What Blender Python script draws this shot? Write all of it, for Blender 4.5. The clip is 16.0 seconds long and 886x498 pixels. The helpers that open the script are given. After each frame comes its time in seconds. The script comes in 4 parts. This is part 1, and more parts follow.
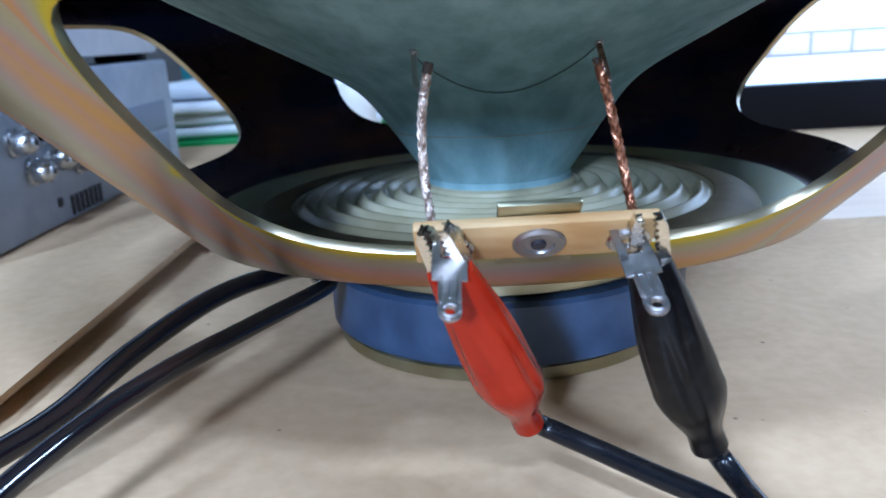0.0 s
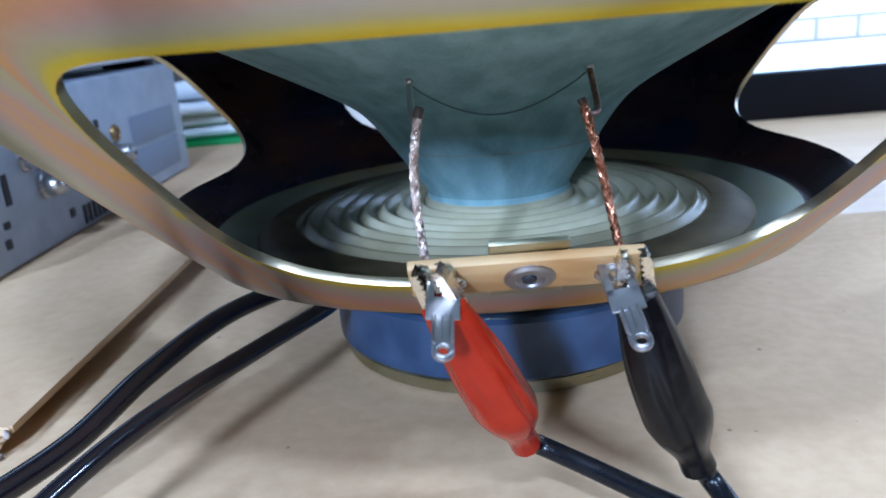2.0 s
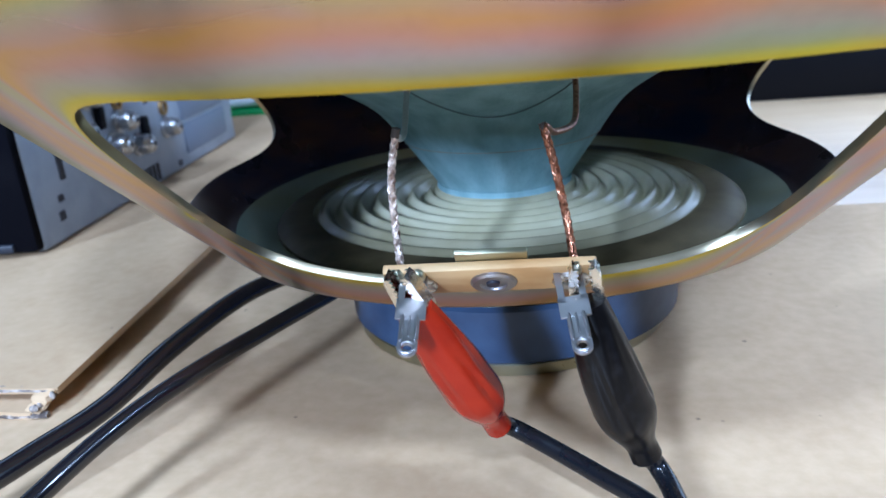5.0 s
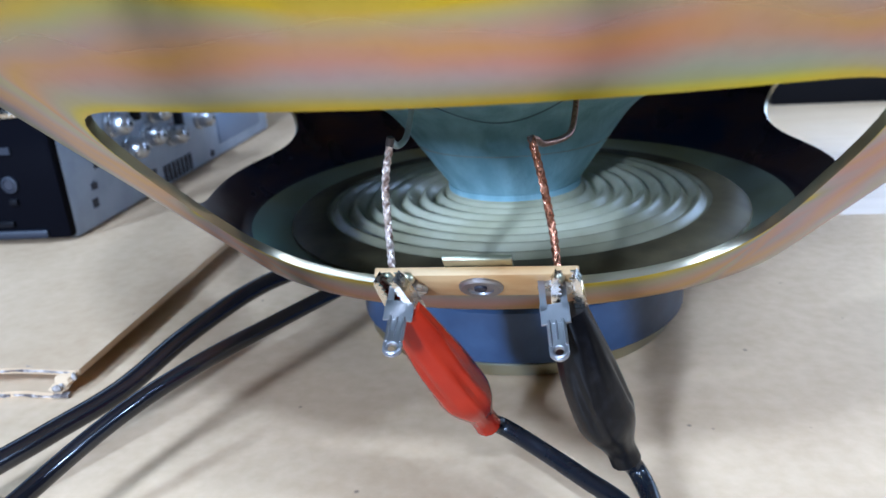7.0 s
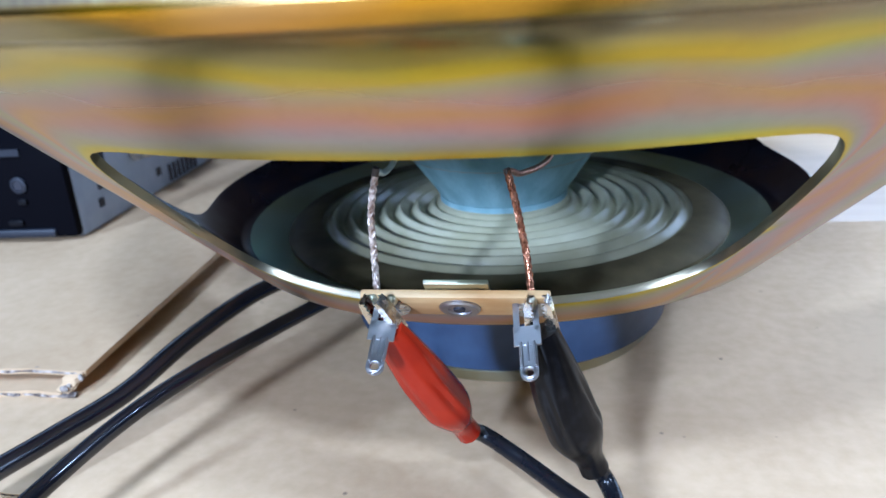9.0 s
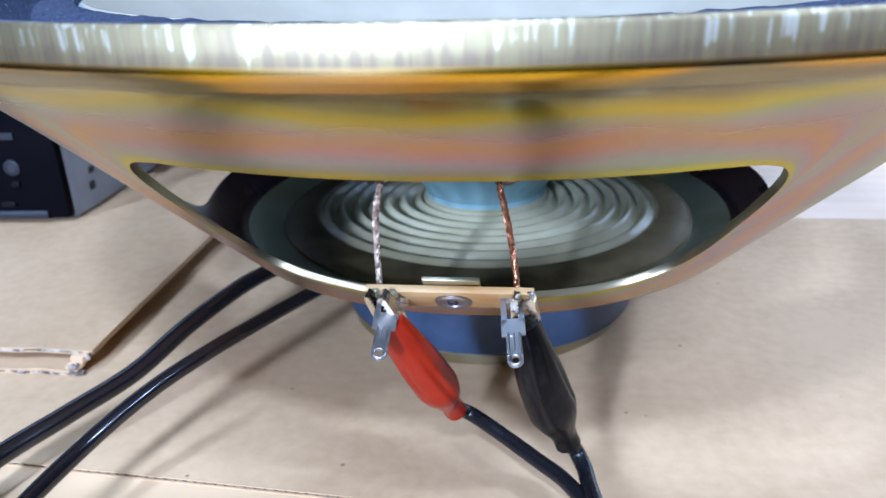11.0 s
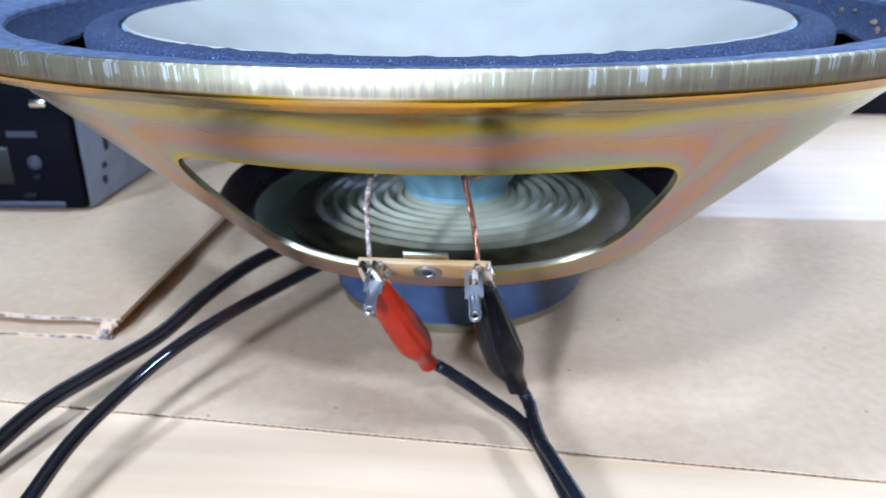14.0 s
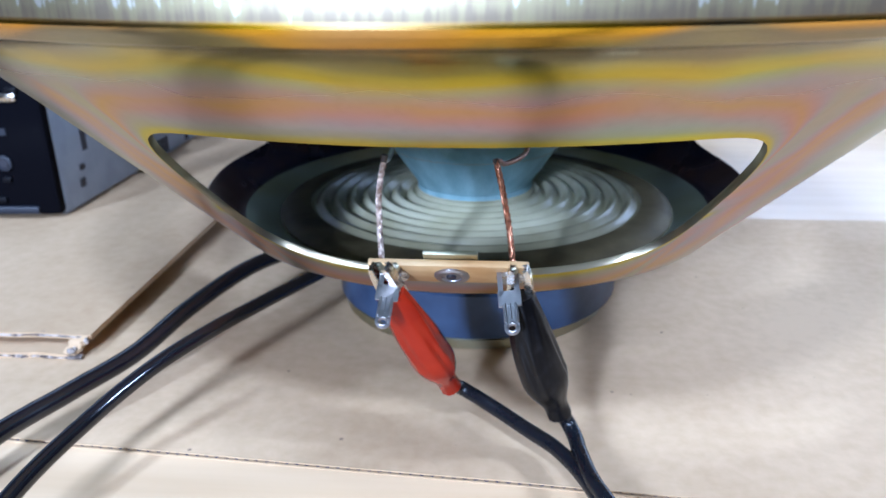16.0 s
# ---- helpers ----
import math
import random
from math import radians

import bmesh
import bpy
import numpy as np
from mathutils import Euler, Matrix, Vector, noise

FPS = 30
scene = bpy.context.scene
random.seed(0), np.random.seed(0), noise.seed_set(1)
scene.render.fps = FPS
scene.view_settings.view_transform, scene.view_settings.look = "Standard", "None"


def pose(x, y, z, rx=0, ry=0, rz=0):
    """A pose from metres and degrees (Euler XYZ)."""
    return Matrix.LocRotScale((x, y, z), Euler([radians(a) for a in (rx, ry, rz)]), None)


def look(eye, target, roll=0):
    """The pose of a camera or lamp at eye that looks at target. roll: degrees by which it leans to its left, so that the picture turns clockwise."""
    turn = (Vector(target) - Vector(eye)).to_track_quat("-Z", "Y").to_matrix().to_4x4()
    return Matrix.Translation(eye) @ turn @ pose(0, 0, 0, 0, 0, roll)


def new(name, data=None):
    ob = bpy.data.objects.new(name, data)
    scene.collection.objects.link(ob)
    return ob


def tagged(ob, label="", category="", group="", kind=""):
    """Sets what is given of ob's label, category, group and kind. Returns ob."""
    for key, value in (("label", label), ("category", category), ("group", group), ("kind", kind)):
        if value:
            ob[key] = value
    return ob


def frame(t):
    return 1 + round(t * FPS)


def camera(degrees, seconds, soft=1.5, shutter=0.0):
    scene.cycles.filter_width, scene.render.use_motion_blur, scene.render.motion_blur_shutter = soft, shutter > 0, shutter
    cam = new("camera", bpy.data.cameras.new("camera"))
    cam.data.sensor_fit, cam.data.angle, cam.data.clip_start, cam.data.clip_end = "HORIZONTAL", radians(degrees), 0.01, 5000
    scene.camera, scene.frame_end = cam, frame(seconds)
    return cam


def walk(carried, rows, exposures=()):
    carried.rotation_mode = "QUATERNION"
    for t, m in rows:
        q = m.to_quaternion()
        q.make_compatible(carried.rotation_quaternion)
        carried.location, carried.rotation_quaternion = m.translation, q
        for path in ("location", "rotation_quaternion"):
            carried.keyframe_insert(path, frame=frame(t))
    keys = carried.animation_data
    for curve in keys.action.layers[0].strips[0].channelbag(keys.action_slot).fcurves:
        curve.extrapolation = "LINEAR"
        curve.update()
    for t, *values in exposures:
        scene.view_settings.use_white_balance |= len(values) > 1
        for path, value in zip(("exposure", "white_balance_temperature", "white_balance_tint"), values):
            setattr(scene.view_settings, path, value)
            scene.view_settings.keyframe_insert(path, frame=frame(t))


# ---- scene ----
cam = camera(60.1, 16.0)
cam.data.dof.use_dof, cam.data.dof.focus_distance, cam.data.dof.aperture_fstop = True, 0.135, 31.0
METRES, TILT, LEAN = 0.17, -15.88, 3.296
EYE = (-0.01208, -0.19204, 0.07313)
ROWS = [
    (0.0, 0.0, 0.0, 0.0, 0.0, 0.0, -0.0),
    (0.5, 0.0114, 0.0039, 0.0069, -0.36, 0.31, 0.52),
    (1.0, 0.015, -0.0015, 0.032, 0.02, 0.04, 1.25),
    (1.5, 0.0098, 0.0069, 0.0225, 0.41, -1.03, 1.41),
    (2.0, 0.0158, -0.0241, 0.0445, 0.89, -1.26, 1.22),
    (2.5, 0.0251, -0.0299, 0.0616, 1.0, -1.64, 1.18),
    (3.0, 0.0394, -0.0373, 0.0623, 1.44, -2.14, 1.32),
    (3.5, 0.0448, -0.0414, 0.0693, 1.38, -2.36, 1.21),
    (4.0, 0.0623, -0.0553, 0.0733, 2.11, -2.79, 1.34),
    (4.5, 0.0769, -0.0784, 0.0818, 3.63, -3.61, 0.65),
    (7.0, 0.1387, -0.1178, 0.1038, 7.82, -4.87, -1.57),
    (7.5, 0.1478, -0.1291, 0.1177, 8.5, -4.85, -2.07),
    (8.0, 0.1729, -0.1378, 0.127, 8.93, -5.44, -1.95),
    (8.5, 0.1644, -0.1465, 0.1277, 9.17, -5.88, -2.02),
    (9.0, 0.1682, -0.1601, 0.1489, 8.3, -6.06, -2.04),
    (11.5, 0.1402, -0.3342, 0.2098, 5.65, -7.83, -3.35),
    (12.0, 0.1588, -0.427, 0.2319, 5.33, -7.45, -3.37),
    (12.5, 0.1698, -0.4703, 0.213, 4.45, -6.98, -3.99),
    (13.0, 0.1674, -0.4784, 0.1799, 4.26, -7.71, -4.36),
    (13.5, 0.1583, -0.5063, 0.1852, 4.33, -7.25, -4.48),
    (14.0, 0.1706, -0.4955, 0.1843, 4.28, -7.34, -4.23),
    (14.5, 0.1673, -0.4886, 0.2057, 4.36, -7.13, -4.31),
    (15.0, 0.1651, -0.486, 0.2008, 4.43, -7.15, -4.22),
    (15.5, 0.1553, -0.4465, 0.1887, 4.5, -7.19, -4.47),
    (16.0, 0.1233, -0.3122, 0.1373, 4.03, -6.15, -3.87),
]
EXPOSURES = [(0.0, -0.26, 4550, 8), (2.0, -0.23, 4550, 9), (4.5, -0.14, 4550, 8), (8.0, -0.09, 4500, 8), (11.5, -0.16, 4750, 13), (16.0, -0.12, 4600, 12)]
walk(cam, [(t, pose(*EYE, TILT, LEAN, 0) @ pose(METRES * x, METRES * y, METRES * z, 90 + pitch, roll, yaw)) for t, x, y, z, yaw, pitch, roll in ROWS], EXPOSURES)

# ---- world and lights ----
world = bpy.data.worlds.new("room_world")
scene.world = world
world.use_nodes = True
world.node_tree.nodes["Background"].inputs[0].default_value = (0.8, 0.9, 1.0, 1)
world.node_tree.nodes["Background"].inputs[1].default_value = 0.008


def area_lamp(name, eye, target, w, h, power, colour):
    data = bpy.data.lights.new(name, "AREA")
    data.shape, data.size, data.size_y, data.energy, data.color = "RECTANGLE", w, h, power, colour
    ob = new(name, data)
    ob.matrix_world = look(eye, target)
    return ob


COOL, WHITE = (0.90, 0.96, 1.0), (0.97, 0.98, 1.0)
area_lamp("room_light", (-0.32, -1.20, 0.47), (0, 0, 0.03), 0.08, 0.20, 20.0, WHITE)
area_lamp("room_light", (-0.06, -1.30, 1.52), (0, 0, 0.03), 0.26, 0.08, 22.0, WHITE)
area_lamp("room_light", (-0.55, -0.60, 1.25), (0, 0, 0.03), 0.10, 0.26, 12.0, COOL)
area_lamp("room_light", (1.20, -0.42, 1.25), (0, 0, 0.03), 0.08, 0.30, 21.0, WHITE)

# ---- materials ----


def material(name, base, rough=0.5, metal=0.0, spec=0.5):
    m = bpy.data.materials.new(name)
    m.use_nodes = True
    b = m.node_tree.nodes["Principled BSDF"]
    b.inputs["Base Color"].default_value = (*base, 1)
    b.inputs["Roughness"].default_value = rough
    b.inputs["Metallic"].default_value = metal
    b.inputs["Specular IOR Level"].default_value = spec
    return m


def node(m, kind, **values):
    n = m.node_tree.nodes.new(kind)
    for key, value in values.items():
        n.inputs[key].default_value = value
    return n


def wire(m, a, out, b, into):
    m.node_tree.links.new(a.outputs[out], b.inputs[into])


def bsdf(m):
    return m.node_tree.nodes["Principled BSDF"]


def coords(m, scale=(1, 1, 1)):
    c = m.node_tree.nodes.new("ShaderNodeTexCoord")
    p = node(m, "ShaderNodeMapping", Scale=scale)
    wire(m, c, "Object", p, "Vector")
    return p


def ramp(m, stops):
    r = m.node_tree.nodes.new("ShaderNodeValToRGB")
    e = r.color_ramp.elements
    e.remove(e[1])
    e[0].position, e[0].color = stops[0][0], (*stops[0][1], 1)
    for at, colour in stops[1:]:
        e.new(at).color = (*colour, 1)
    return r


def grain(m, scale, low, high, stretch=(1, 1, 1), detail=5, low_at=0.35, high_at=0.65):
    """Noise between two colours, fed to the base colour."""
    p = coords(m, stretch)
    n = node(m, "ShaderNodeTexNoise", Scale=scale, Detail=detail)
    wire(m, p, "Vector", n, "Vector")
    r = ramp(m, [(low_at, low), (high_at, high)])
    wire(m, n, "Fac", r, "Fac")
    wire(m, r, "Color", bsdf(m), "Base Color")
    return r


def relief(m, scale, strength, distance, stretch=(1, 1, 1), detail=4):
    p = coords(m, stretch)
    n = node(m, "ShaderNodeTexNoise", Scale=scale, Detail=detail)
    wire(m, p, "Vector", n, "Vector")
    b = node(m, "ShaderNodeBump", Strength=strength, Distance=distance)
    wire(m, n, "Fac", b, "Height")
    wire(m, b, "Normal", bsdf(m), "Normal")


def uneven_gloss(m, scale, low, high, stretch=(1, 1, 1)):
    p = coords(m, stretch)
    n = node(m, "ShaderNodeTexNoise", Scale=scale, Detail=6)
    wire(m, p, "Vector", n, "Vector")
    r = node(m, "ShaderNodeMapRange")
    r.inputs["From Min"].default_value, r.inputs["From Max"].default_value = 0.3, 0.7
    r.inputs["To Min"].default_value, r.inputs["To Max"].default_value = low, high
    wire(m, n, "Fac", r, "Value")
    wire(m, r, "Result", bsdf(m), "Roughness")


def mixed(m, source, other, fac_node, fac_out):
    """Mix source's colour with other's by fac; the result goes to the base colour."""
    x = m.node_tree.nodes.new("ShaderNodeMixRGB")
    wire(m, fac_node, fac_out, x, "Fac")
    wire(m, source, "Color", x, "Color1")
    if isinstance(other, tuple):
        x.inputs["Color2"].default_value = (*other, 1)
    else:
        wire(m, other, "Color", x, "Color2")
    wire(m, x, "Color", bsdf(m), "Base Color")
    return x


def zinc_material():
    """Yellow-passivated zinc: iridescent bands that follow the pressing, broken up by cloudy noise, and a painted dark
    reflection under the rim.
    """
    m = material("yellow_zinc", (0.6, 0.5, 0.3), 0.3, 1.0)
    c = m.node_tree.nodes.new("ShaderNodeTexCoord")
    sep = m.node_tree.nodes.new("ShaderNodeSeparateXYZ")
    wire(m, c, "Object", sep, "Vector")
    cloud = node(m, "ShaderNodeTexNoise", Scale=24.0, Detail=2.5, Roughness=0.5)
    wire(m, c, "Object", cloud, "Vector")
    scaled = node(m, "ShaderNodeMapRange")
    scaled.inputs["From Min"].default_value, scaled.inputs["From Max"].default_value = 0.03, 0.106
    scaled.inputs["To Min"].default_value, scaled.inputs["To Max"].default_value = -0.11, 0.89
    wire(m, sep, "Z", scaled, "Value")
    add = m.node_tree.nodes.new("ShaderNodeMath")
    add.operation = "MULTIPLY_ADD"
    wire(m, cloud, "Fac", add, 0)
    add.inputs[1].default_value = 0.22
    wire(m, scaled, "Result", add, 2)
    # stops 0.862 and 0.893 paint the dark reflection in the fillet under the rim
    r = ramp(m, [(0.0, (0.50, 0.46, 0.22)), (0.10, (0.50, 0.48, 0.50)), (0.30, (0.62, 0.48, 0.44)), (0.48, (0.68, 0.46, 0.20)),
                 (0.61, (0.64, 0.46, 0.32)), (0.645, (0.80, 0.66, 0.05)), (0.668, (0.60, 0.60, 0.22)), (0.692, (0.52, 0.53, 0.46)), (0.725, (0.62, 0.43, 0.40)), (0.765, (0.54, 0.47, 0.50)),
                 (0.80, (0.58, 0.62, 0.28)), (0.825, (0.82, 0.68, 0.05)), (0.845, (0.62, 0.56, 0.12)), (0.862, (0.38, 0.36, 0.13)), (0.893, (0.27, 0.24, 0.09)), (0.912, (0.90, 0.54, 0.12)), (0.96, (0.78, 0.60, 0.30))])
    wire(m, add, 0, r, "Fac")
    # fringes that follow the edges of the windows, lower on the wall
    edge = m.node_tree.nodes.new("ShaderNodeAttribute")
    edge.attribute_name = "edge_distance"
    waver = node(m, "ShaderNodeTexNoise", Scale=40.0, Detail=3.0, Roughness=0.55)
    wire(m, c, "Object", waver, "Vector")
    off = m.node_tree.nodes.new("ShaderNodeMath")
    off.operation = "MULTIPLY_ADD"
    off.inputs[1].default_value, off.inputs[2].default_value = 1.15, -0.575
    wire(m, waver, "Fac", off, 0)
    swell = m.node_tree.nodes.new("ShaderNodeMath")
    swell.operation = "MULTIPLY_ADD"
    wire(m, off, 0, swell, 0)
    wire(m, edge, "Fac", swell, 1)
    wire(m, edge, "Fac", swell, 2)
    film = ramp(m, [(0.0, (0.82, 0.68, 0.06)), (0.05, (0.70, 0.66, 0.16)), (0.10, (0.52, 0.53, 0.36)), (0.17, (0.50, 0.50, 0.48)), (0.24, (0.56, 0.46, 0.48)), (0.33, (0.68, 0.44, 0.38)),
                    (0.45, (0.74, 0.48, 0.26)), (0.56, (0.66, 0.44, 0.38)), (0.68, (0.54, 0.46, 0.50)), (0.82, (0.52, 0.53, 0.44)), (1.0, (0.55, 0.53, 0.40))])
    wire(m, swell, 0, film, "Fac")
    rise = node(m, "ShaderNodeMapRange")
    rise.inputs["From Min"].default_value, rise.inputs["From Max"].default_value = 0.0865, 0.0925
    wire(m, sep, "Z", rise, "Value")
    joined = m.node_tree.nodes.new("ShaderNodeMixRGB")
    wire(m, rise, "Result", joined, "Fac")
    wire(m, film, "Color", joined, "Color1")
    wire(m, r, "Color", joined, "Color2")
    # slow drift of hue round the basket
    drift = node(m, "ShaderNodeTexNoise", Scale=13.0, Detail=2.0)
    shifted = node(m, "ShaderNodeMapping", Location=(3.1, 1.7, 0.4))
    wire(m, c, "Object", shifted, "Vector")
    wire(m, shifted, "Vector", drift, "Vector")
    hues = ramp(m, [(0.36, (0.34, 0.52, 0.36)), (0.45, (0.70, 0.42, 0.34)), (0.52, (0.50, 0.46, 0.60)), (0.60, (0.76, 0.62, 0.14))])
    wire(m, drift, "Fac", hues, "Fac")
    tint = m.node_tree.nodes.new("ShaderNodeMixRGB")
    tint.inputs["Fac"].default_value = 0.22
    wire(m, joined, "Color", tint, "Color1")
    wire(m, hues, "Color", tint, "Color2")
    # upright scuffs on the rim's skirt
    skirt = node(m, "ShaderNodeMapRange")
    skirt.inputs["From Min"].default_value, skirt.inputs["From Max"].default_value = 0.1006, 0.1012
    wire(m, sep, "Z", skirt, "Value")
    stretch = node(m, "ShaderNodeMapping", Scale=(1, 1, 0.06))
    wire(m, c, "Object", stretch, "Vector")
    scuff = node(m, "ShaderNodeTexNoise", Scale=900.0, Detail=2.0, Roughness=0.55)
    wire(m, stretch, "Vector", scuff, "Vector")
    ticks = node(m, "ShaderNodeMapRange")
    ticks.inputs["From Min"].default_value, ticks.inputs["From Max"].default_value = 0.1018, 0.1030
    ticks.inputs["To Min"].default_value, ticks.inputs["To Max"].default_value = -0.16, 0.0
    ends = node(m, "ShaderNodeTexNoise", Scale=420.0, Detail=1.0)
    wire(m, stretch, "Vector", ends, "Vector")
    uneven = m.node_tree.nodes.new("ShaderNodeMath")
    uneven.operation = "MULTIPLY_ADD"
    wire(m, ends, "Fac", uneven, 0)
    uneven.inputs[1].default_value = 0.0022
    wire(m, sep, "Z", uneven, 2)
    level_z = m.node_tree.nodes.new("ShaderNodeMath")
    level_z.operation = "SUBTRACT"
    level_z.inputs[1].default_value = 0.0011
    wire(m, uneven, 0, level_z, 0)
    wire(m, level_z, 0, ticks, "Value")
    both = m.node_tree.nodes.new("ShaderNodeMath")
    wire(m, scuff, "Fac", both, 0)
    wire(m, ticks, "Result", both, 1)
    bars = ramp(m, [(0.28, (0.36, 0.31, 0.24)), (0.45, (0.46, 0.41, 0.29)), (0.56, (0.48, 0.44, 0.30)), (0.62, (0.80, 0.78, 0.70))])
    wire(m, both, 0, bars, "Fac")
    worn = m.node_tree.nodes.new("ShaderNodeMixRGB")
    wire(m, skirt, "Result", worn, "Fac")
    wire(m, tint, "Color", worn, "Color1")
    wire(m, bars, "Color", worn, "Color2")
    fine = node(m, "ShaderNodeTexNoise", Scale=420.0, Detail=4.0)
    wire(m, c, "Object", fine, "Vector")
    dark = ramp(m, [(0.22, (0.6, 0.54, 0.46)), (0.52, (1, 1, 1))])
    wire(m, fine, "Fac", dark, "Fac")
    x = m.node_tree.nodes.new("ShaderNodeMixRGB")
    x.blend_type = "MULTIPLY"
    x.inputs["Fac"].default_value = 0.12
    wire(m, worn, "Color", x, "Color1")
    wire(m, dark, "Color", x, "Color2")
    deep = node(m, "ShaderNodeHueSaturation", Saturation=1.3, Value=0.72)
    wire(m, x, "Color", deep, "Color")
    wire(m, deep, "Color", bsdf(m), "Base Color")
    gloss = node(m, "ShaderNodeTexNoise", Scale=45.0, Detail=1.0)
    wire(m, c, "Object", gloss, "Vector")
    level = node(m, "ShaderNodeMapRange")
    level.inputs["From Min"].default_value, level.inputs["From Max"].default_value = 0.0, 1.0
    level.inputs["To Min"].default_value, level.inputs["To Max"].default_value = 0.24, 0.40
    wire(m, gloss, "Fac", level, "Value")
    dull = m.node_tree.nodes.new("ShaderNodeMath")
    dull.operation = "MULTIPLY_ADD"
    wire(m, skirt, "Result", dull, 0)
    dull.inputs[1].default_value = 0.28
    wire(m, level, "Result", dull, 2)
    sleek = m.node_tree.nodes.new("ShaderNodeMath")
    sleek.operation = "MULTIPLY_ADD"
    wire(m, rise, "Result", sleek, 0)
    sleek.inputs[1].default_value = -0.10
    wire(m, dull, 0, sleek, 2)
    wire(m, sleek, 0, bsdf(m), "Roughness")
    return m


ZINC = zinc_material()
# inner faces of the basket: near-black colour holds the shade inside it
SHADED_ZINC = material("shaded_passivated_zinc", (0.1, 0.09, 0.08), 0.3, 1.0)
grain(SHADED_ZINC, 26, (0.012, 0.018, 0.05), (0.10, 0.045, 0.03), (1, 1, 2.5), 3)
uneven_gloss(SHADED_ZINC, 60, 0.22, 0.4)
PLATE = material("zinc_plate", (0.5, 0.48, 0.34), 0.35, 1.0)
grain(PLATE, 40, (0.34, 0.31, 0.18), (0.50, 0.49, 0.37))
uneven_gloss(PLATE, 90, 0.25, 0.5)
EDGE = material("bright_zinc_edge", (0.6, 0.52, 0.3), 0.28, 1.0)
grain(EDGE, 50, (0.46, 0.36, 0.21), (0.42, 0.40, 0.30))
FLOOR_ZINC = material("greenish_zinc_floor", (0.5, 0.52, 0.36), 0.3, 1.0)
grain(FLOOR_ZINC, 30, (0.42, 0.42, 0.20), (0.52, 0.56, 0.44))
uneven_gloss(FLOOR_ZINC, 60, 0.28, 0.45)
MAGNET = material("blue_ferrite_paint", (0.05, 0.085, 0.16), 0.42)
grain(MAGNET, 120, (0.024, 0.044, 0.098), (0.042, 0.072, 0.145))
relief(MAGNET, 700, 0.15, 0.0003)
PULP = material("teal_paper_pulp", (0.25, 0.38, 0.42), 0.9)
grain(PULP, 160, (0.26, 0.41, 0.45), (0.40, 0.58, 0.62), (1, 1, 0.3))
relief(PULP, 900, 0.4, 0.0006, (1, 1, 0.4))
WHITE_CONE = material("white_coated_cone", (0.46, 0.49, 0.48), 0.75)
grain(WHITE_CONE, 45, (0.355, 0.335, 0.27), (0.395, 0.375, 0.305))
relief(WHITE_CONE, 500, 0.15, 0.0004)
FOAM = material("perished_foam", (0.03, 0.04, 0.07), 0.95)
foam_tone = grain(FOAM, 1500, (0.012, 0.018, 0.045), (0.05, 0.07, 0.14), low_at=0.38, high_at=0.70)
dust = node(FOAM, "ShaderNodeTexNoise", Scale=1900.0, Detail=1.0)
wire(FOAM, coords(FOAM), "Vector", dust, "Vector")
specks = ramp(FOAM, [(0.70, (0, 0, 0)), (0.74, (1, 1, 1))])
wire(FOAM, dust, "Fac", specks, "Fac")
mixed(FOAM, foam_tone, (0.34, 0.38, 0.44), specks, "Color")
relief(FOAM, 1400, 0.8, 0.0008)
GASKET = material("blue_grey_gasket", (0.12, 0.16, 0.24), 0.85)
grain(GASKET, 300, (0.055, 0.075, 0.135), (0.125, 0.155, 0.235))
relief(GASKET, 900, 0.3, 0.0005)
CRUMB = material("foam_crumbs", (0.16, 0.10, 0.06), 0.95)
grain(CRUMB, 900, (0.08, 0.05, 0.03), (0.26, 0.18, 0.11))
SPIDER = material("varnished_cloth", (0.40, 0.38, 0.25), 0.22)
cloth = grain(SPIDER, 70, (0.46, 0.43, 0.27), (0.60, 0.57, 0.40))
reach = node(SPIDER, "ShaderNodeVectorMath")
reach.operation = "LENGTH"
wire(SPIDER, coords(SPIDER, (1, 1, 0)), "Vector", reach, 0)
blot = node(SPIDER, "ShaderNodeTexNoise", Scale=55.0, Detail=3.0)
wire(SPIDER, coords(SPIDER), "Vector", blot, "Vector")
spread = SPIDER.node_tree.nodes.new("ShaderNodeMath")
spread.operation = "MULTIPLY_ADD"
spread.inputs[1].default_value = 0.012
wire(SPIDER, blot, "Fac", spread, 0)
wire(SPIDER, reach, "Value", spread, 2)
# shade over the outer rolls, put into the cloth's colour as blotchy brown
roll_shade = node(SPIDER, "ShaderNodeMapRange")
roll_shade.inputs["From Min"].default_value, roll_shade.inputs["From Max"].default_value = 0.040, 0.057
roll_shade.inputs["To Max"].default_value = 0.72
wire(SPIDER, spread, 0, roll_shade, "Value")
mixed(SPIDER, cloth, (0.085, 0.065, 0.028), roll_shade, "Result")
relief(SPIDER, 2200, 0.25, 0.0003)
# brown cloth, darkened to carry the shade round the spider
SPIDER_RIM = material("shaded_brown_ring", (0.06, 0.045, 0.02), 0.5, 0.0, 0.12)
grain(SPIDER_RIM, 60, (0.045, 0.033, 0.015), (0.12, 0.095, 0.048))
STRIP = material("tan_phenolic_board", (0.55, 0.38, 0.18), 0.5)
grain(STRIP, 150, (0.42, 0.24, 0.085), (0.60, 0.42, 0.20), (0.4, 1, 1))
TIN = material("tinned_brass", (0.55, 0.56, 0.58), 0.28, 1.0)
uneven_gloss(TIN, 700, 0.18, 0.45)
GREY_TIN = material("dull_solder_tag", (0.36, 0.355, 0.375), 0.45, 1.0)
uneven_gloss(GREY_TIN, 800, 0.36, 0.52)
